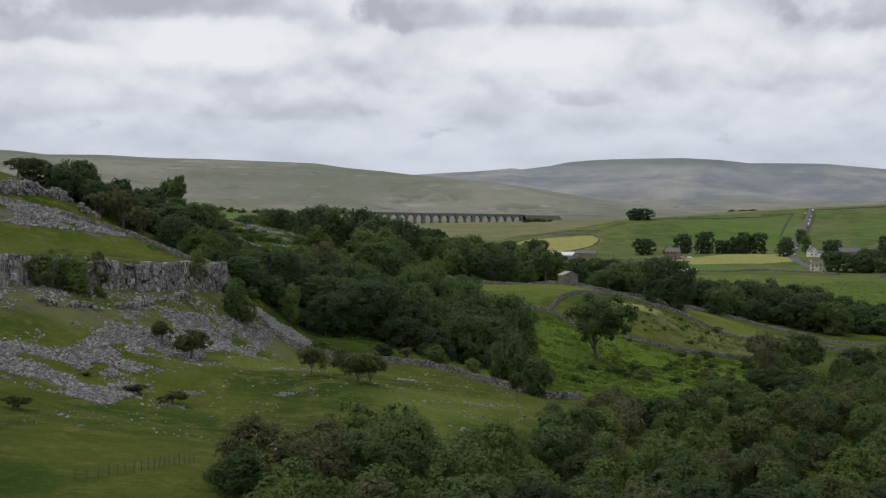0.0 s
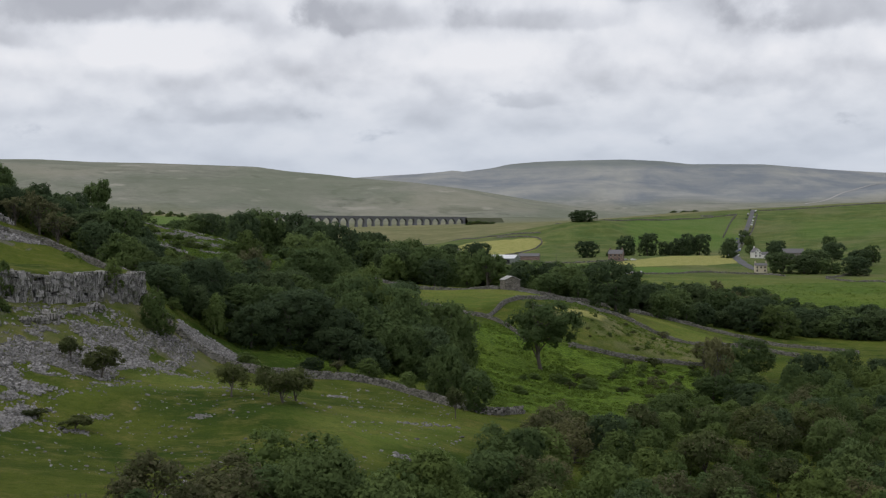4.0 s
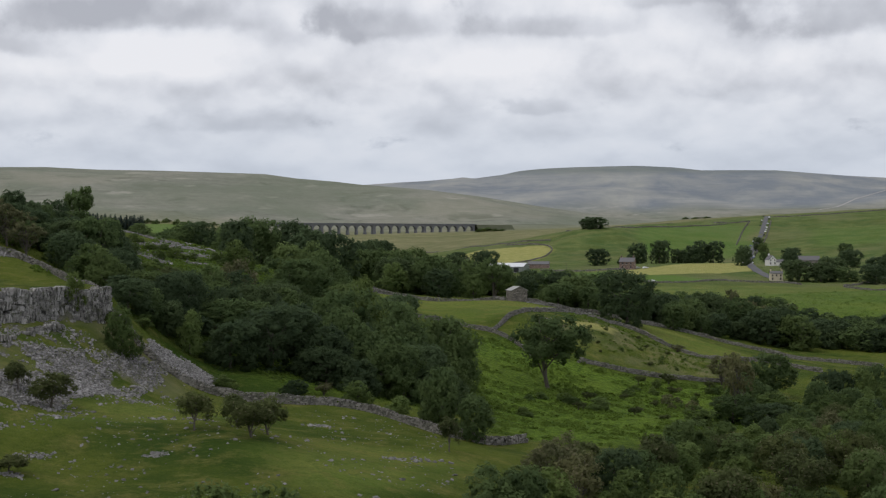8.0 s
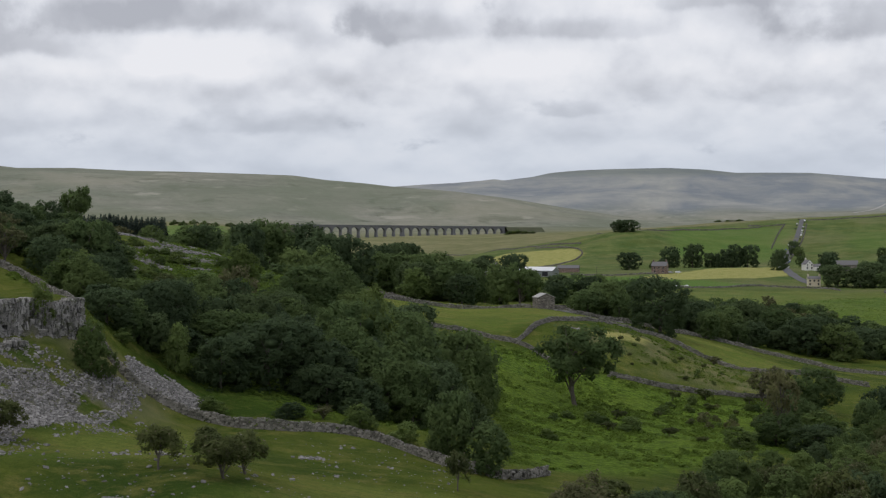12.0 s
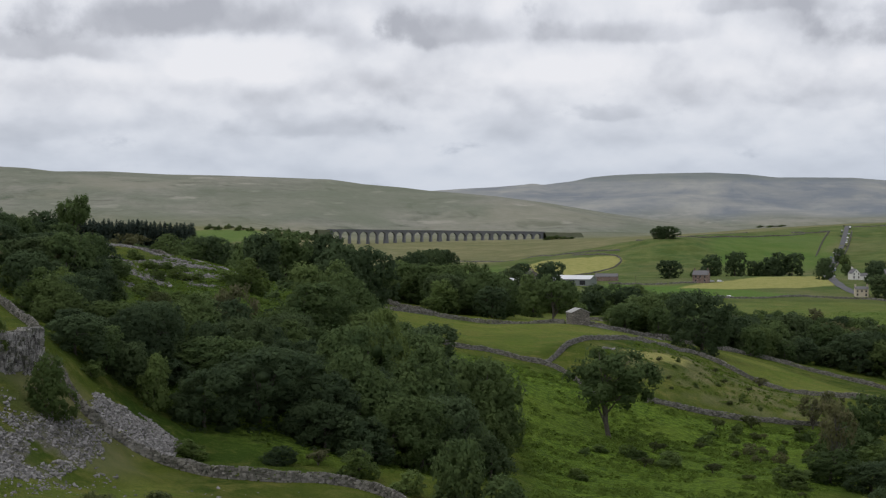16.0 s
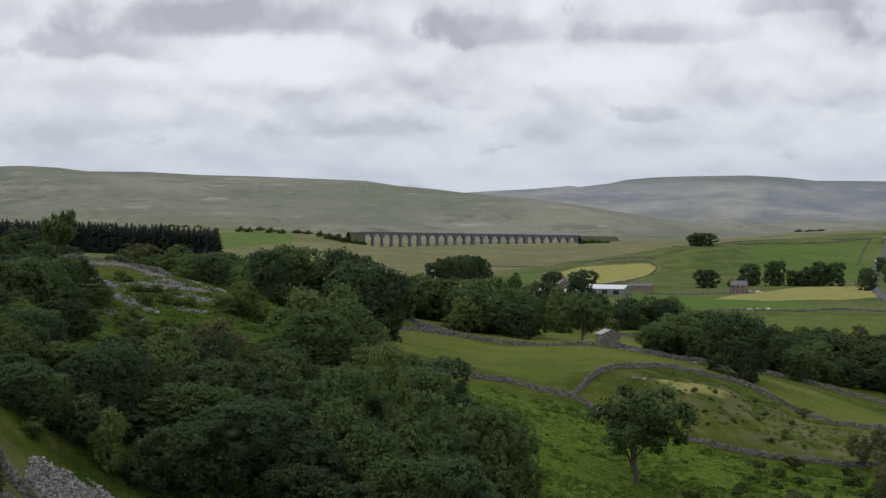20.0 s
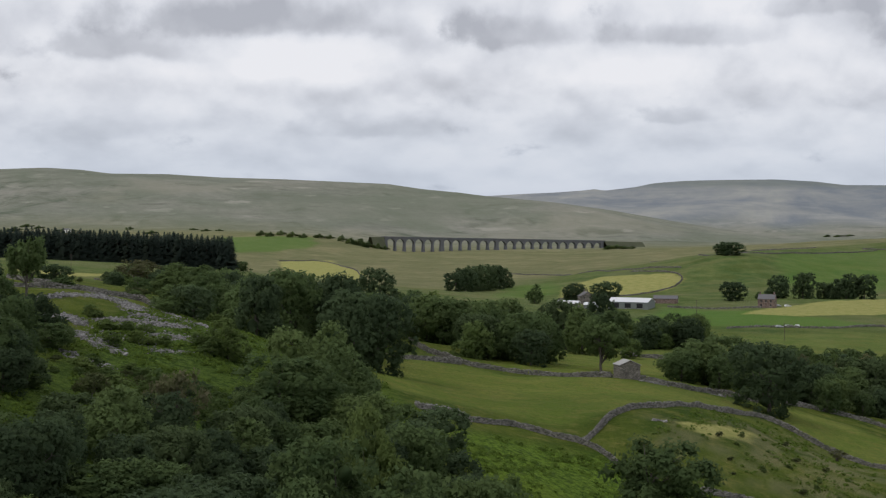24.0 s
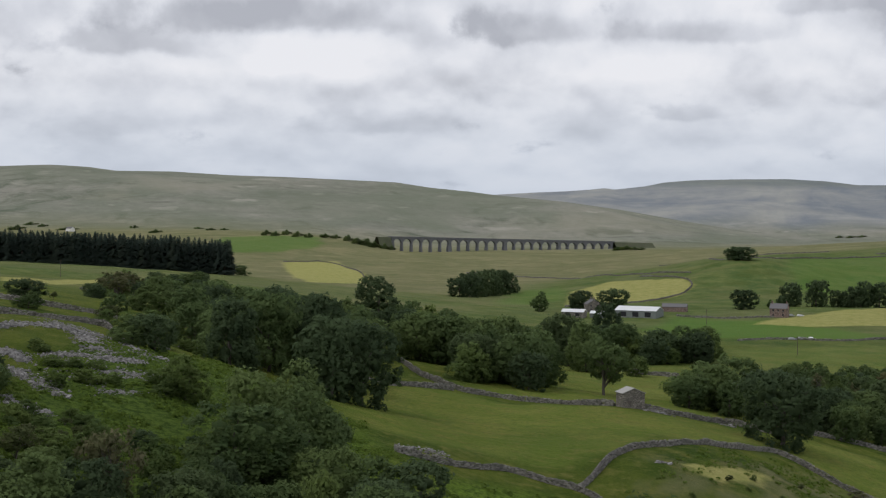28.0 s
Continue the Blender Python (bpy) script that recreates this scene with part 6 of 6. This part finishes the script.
# ---- railway viaduct ----
def viaduct():
    root = tagged(new("railway_viaduct"), "long dark stone railway viaduct of many round arches", "viaduct")
    A, B = Vector((-208.6, 2900, -9.2)), Vector((140.2, 3085, -15.0))
    n = 24
    run = (B - A).xy.length
    root.matrix_basis = pose(A.x, A.y, A.z, 0, math.degrees(math.atan2(A.z - B.z, run)), math.degrees(math.atan2(B.y - A.y, B.x - A.x)))
    bay = run / n
    wide = 7.0
    crown = -3.0
    r = bay / 2 - 1.0
    for k in range(n):
        x0 = k * bay
        pts = [(x0 + bay / 2 + r * math.cos(g), crown - r + r * math.sin(g)) for g in np.linspace(math.pi, 0, 13)]
        V, Fc = [], []
        for px, pz in pts:
            for s in (-1, 1):
                V += [(px, s * wide / 2, pz), (px, s * wide / 2, -1.2)]
        for i in range(12):
            b = i * 4
            Fc += [(b, b + 4, b + 5, b + 1), (b + 2, b + 3, b + 7, b + 6), (b, b + 2, b + 6, b + 4)]
        part("arch", mesh_of("arch", np.array(V), np.array(Fc), M_VIADUCT), root)
    for k in range(n + 1):
        half = 2.4 if k % 6 == 0 else 1.02
        x = k * bay
        w = root.matrix_basis @ Vector((x, 0, 0))
        foot = ground_z(w.x, w.y) - w.z - 1.5
        foot = min(foot, -8)
        spring = crown - r
        V = []
        for z, g in ((foot, 1.35), (spring, 1.0), (-1.2, 1.0)):
            V += [(x - half * g, -wide / 2 * g - 0.02, z), (x + half * g, -wide / 2 * g - 0.02, z), (x + half * g, wide / 2 * g + 0.02, z), (x - half * g, wide / 2 * g + 0.02, z)]
        Fc = [(i * 4 + j, i * 4 + (j + 1) % 4, i * 4 + 4 + (j + 1) % 4, i * 4 + 4 + j) for i in range(2) for j in range(4)]
        part("pier", mesh_of("pier", np.array(V), np.array(Fc), M_VIADUCT), root)
    part("deck", bars("deck", [box(run / 2, 0, -0.8, run + 12, wide + 0.8, 0.8)], M_VIADUCT), root)
    for s in (-1, 1):
        part("parapet", bars("parapet", [box(run / 2, s * wide / 2, 0.15, run + 12, 0.5, 1.1)], M_VIADUCT), root)
    # embankments carry the line on from both ends
    for x0, x1 in ((run + 4, run + 78), (-26, -4)):
        V, Fc = [], []
        xs = np.linspace(x0, x1, 14)
        for i, x in enumerate(xs):
            for o in (-16, -4, 4, 16):
                w = root.matrix_basis @ Vector((x, o, -0.6))
                z = w.z if abs(o) < 5 else ground_z(w.x, w.y) - 1.0
                V.append((w.x, w.y, min(z, w.z)))
            if i:
                b = i * 4
                Fc += [(b - 4 + j, b + j, b + 1 + j, b - 3 + j) for j in range(3)]
        me = mesh_of("embankment", np.array(V), np.array(Fc), M_BANK)
        tagged(new("railway_embankment", me), "dark grassy railway embankment beside the viaduct", "embankment", kind="structure")


M_BANK = shader("bank_grass", plain((0.10, 0.11, 0.065), 0.95, 0.5, 0.08))
viaduct()


# ---- fence and poles ----
def fence():
    root = tagged(new("post_fence"), "weathered timber post-and-wire fence below the meadow", "fence")
    x, y, hd = along([(-35, 163), (-32.5, 165.8), (-29.7, 171.8), (-26.7, 184.2)], 1.35)
    rng = np.random.default_rng(23)
    tops = []
    for k in range(len(x)):
        z = ground_z(x[k], y[k])
        h = rng.uniform(1.05, 1.3)
        p = np.array((x[k], y[k], z))
        q = p + np.array((rng.normal(0, 0.05), rng.normal(0, 0.05), h))
        part("post", bars("post", [tube([p - (0, 0, 0.3), q], (0.07, 0.06), 6)], M_WOOD), root)
        tops.append(q)
    for f in (0.35, 0.65, 0.92):
        line = [(t[0], t[1], t[2] - (1 - f) * 1.15) for t in tops]
        part("wire", bars("wire", [tube(line, [0.008] * len(line), 4)], M_SLATE), root)


fence()


def pole(x, y, h):
    root = tagged(new("utility_pole"), "thin wooden utility pole standing in a field", "pole", "utility poles")
    z = ground_z(x, y)
    part("post", bars("post", [tube([(x, y, z - 0.5), (x, y, z + h)], (0.16, 0.11), 7)], M_WOOD), root)
    part("crossarm", bars("crossarm", [box(x, y, z + h - 0.5, 1.8, 0.12, 0.12)], M_WOOD), root)


for x, y, h in ((-249, 1185, 10), (123.7, 1246, 9), (150, 1060, 9)):
    pole(x, y, h)


# saplings that found no place
for roots in KINDS.values():
    for r in roots:
        if r.name not in USED:
            for c in list(r.children):
                bpy.data.objects.remove(c)
            bpy.data.objects.remove(r)
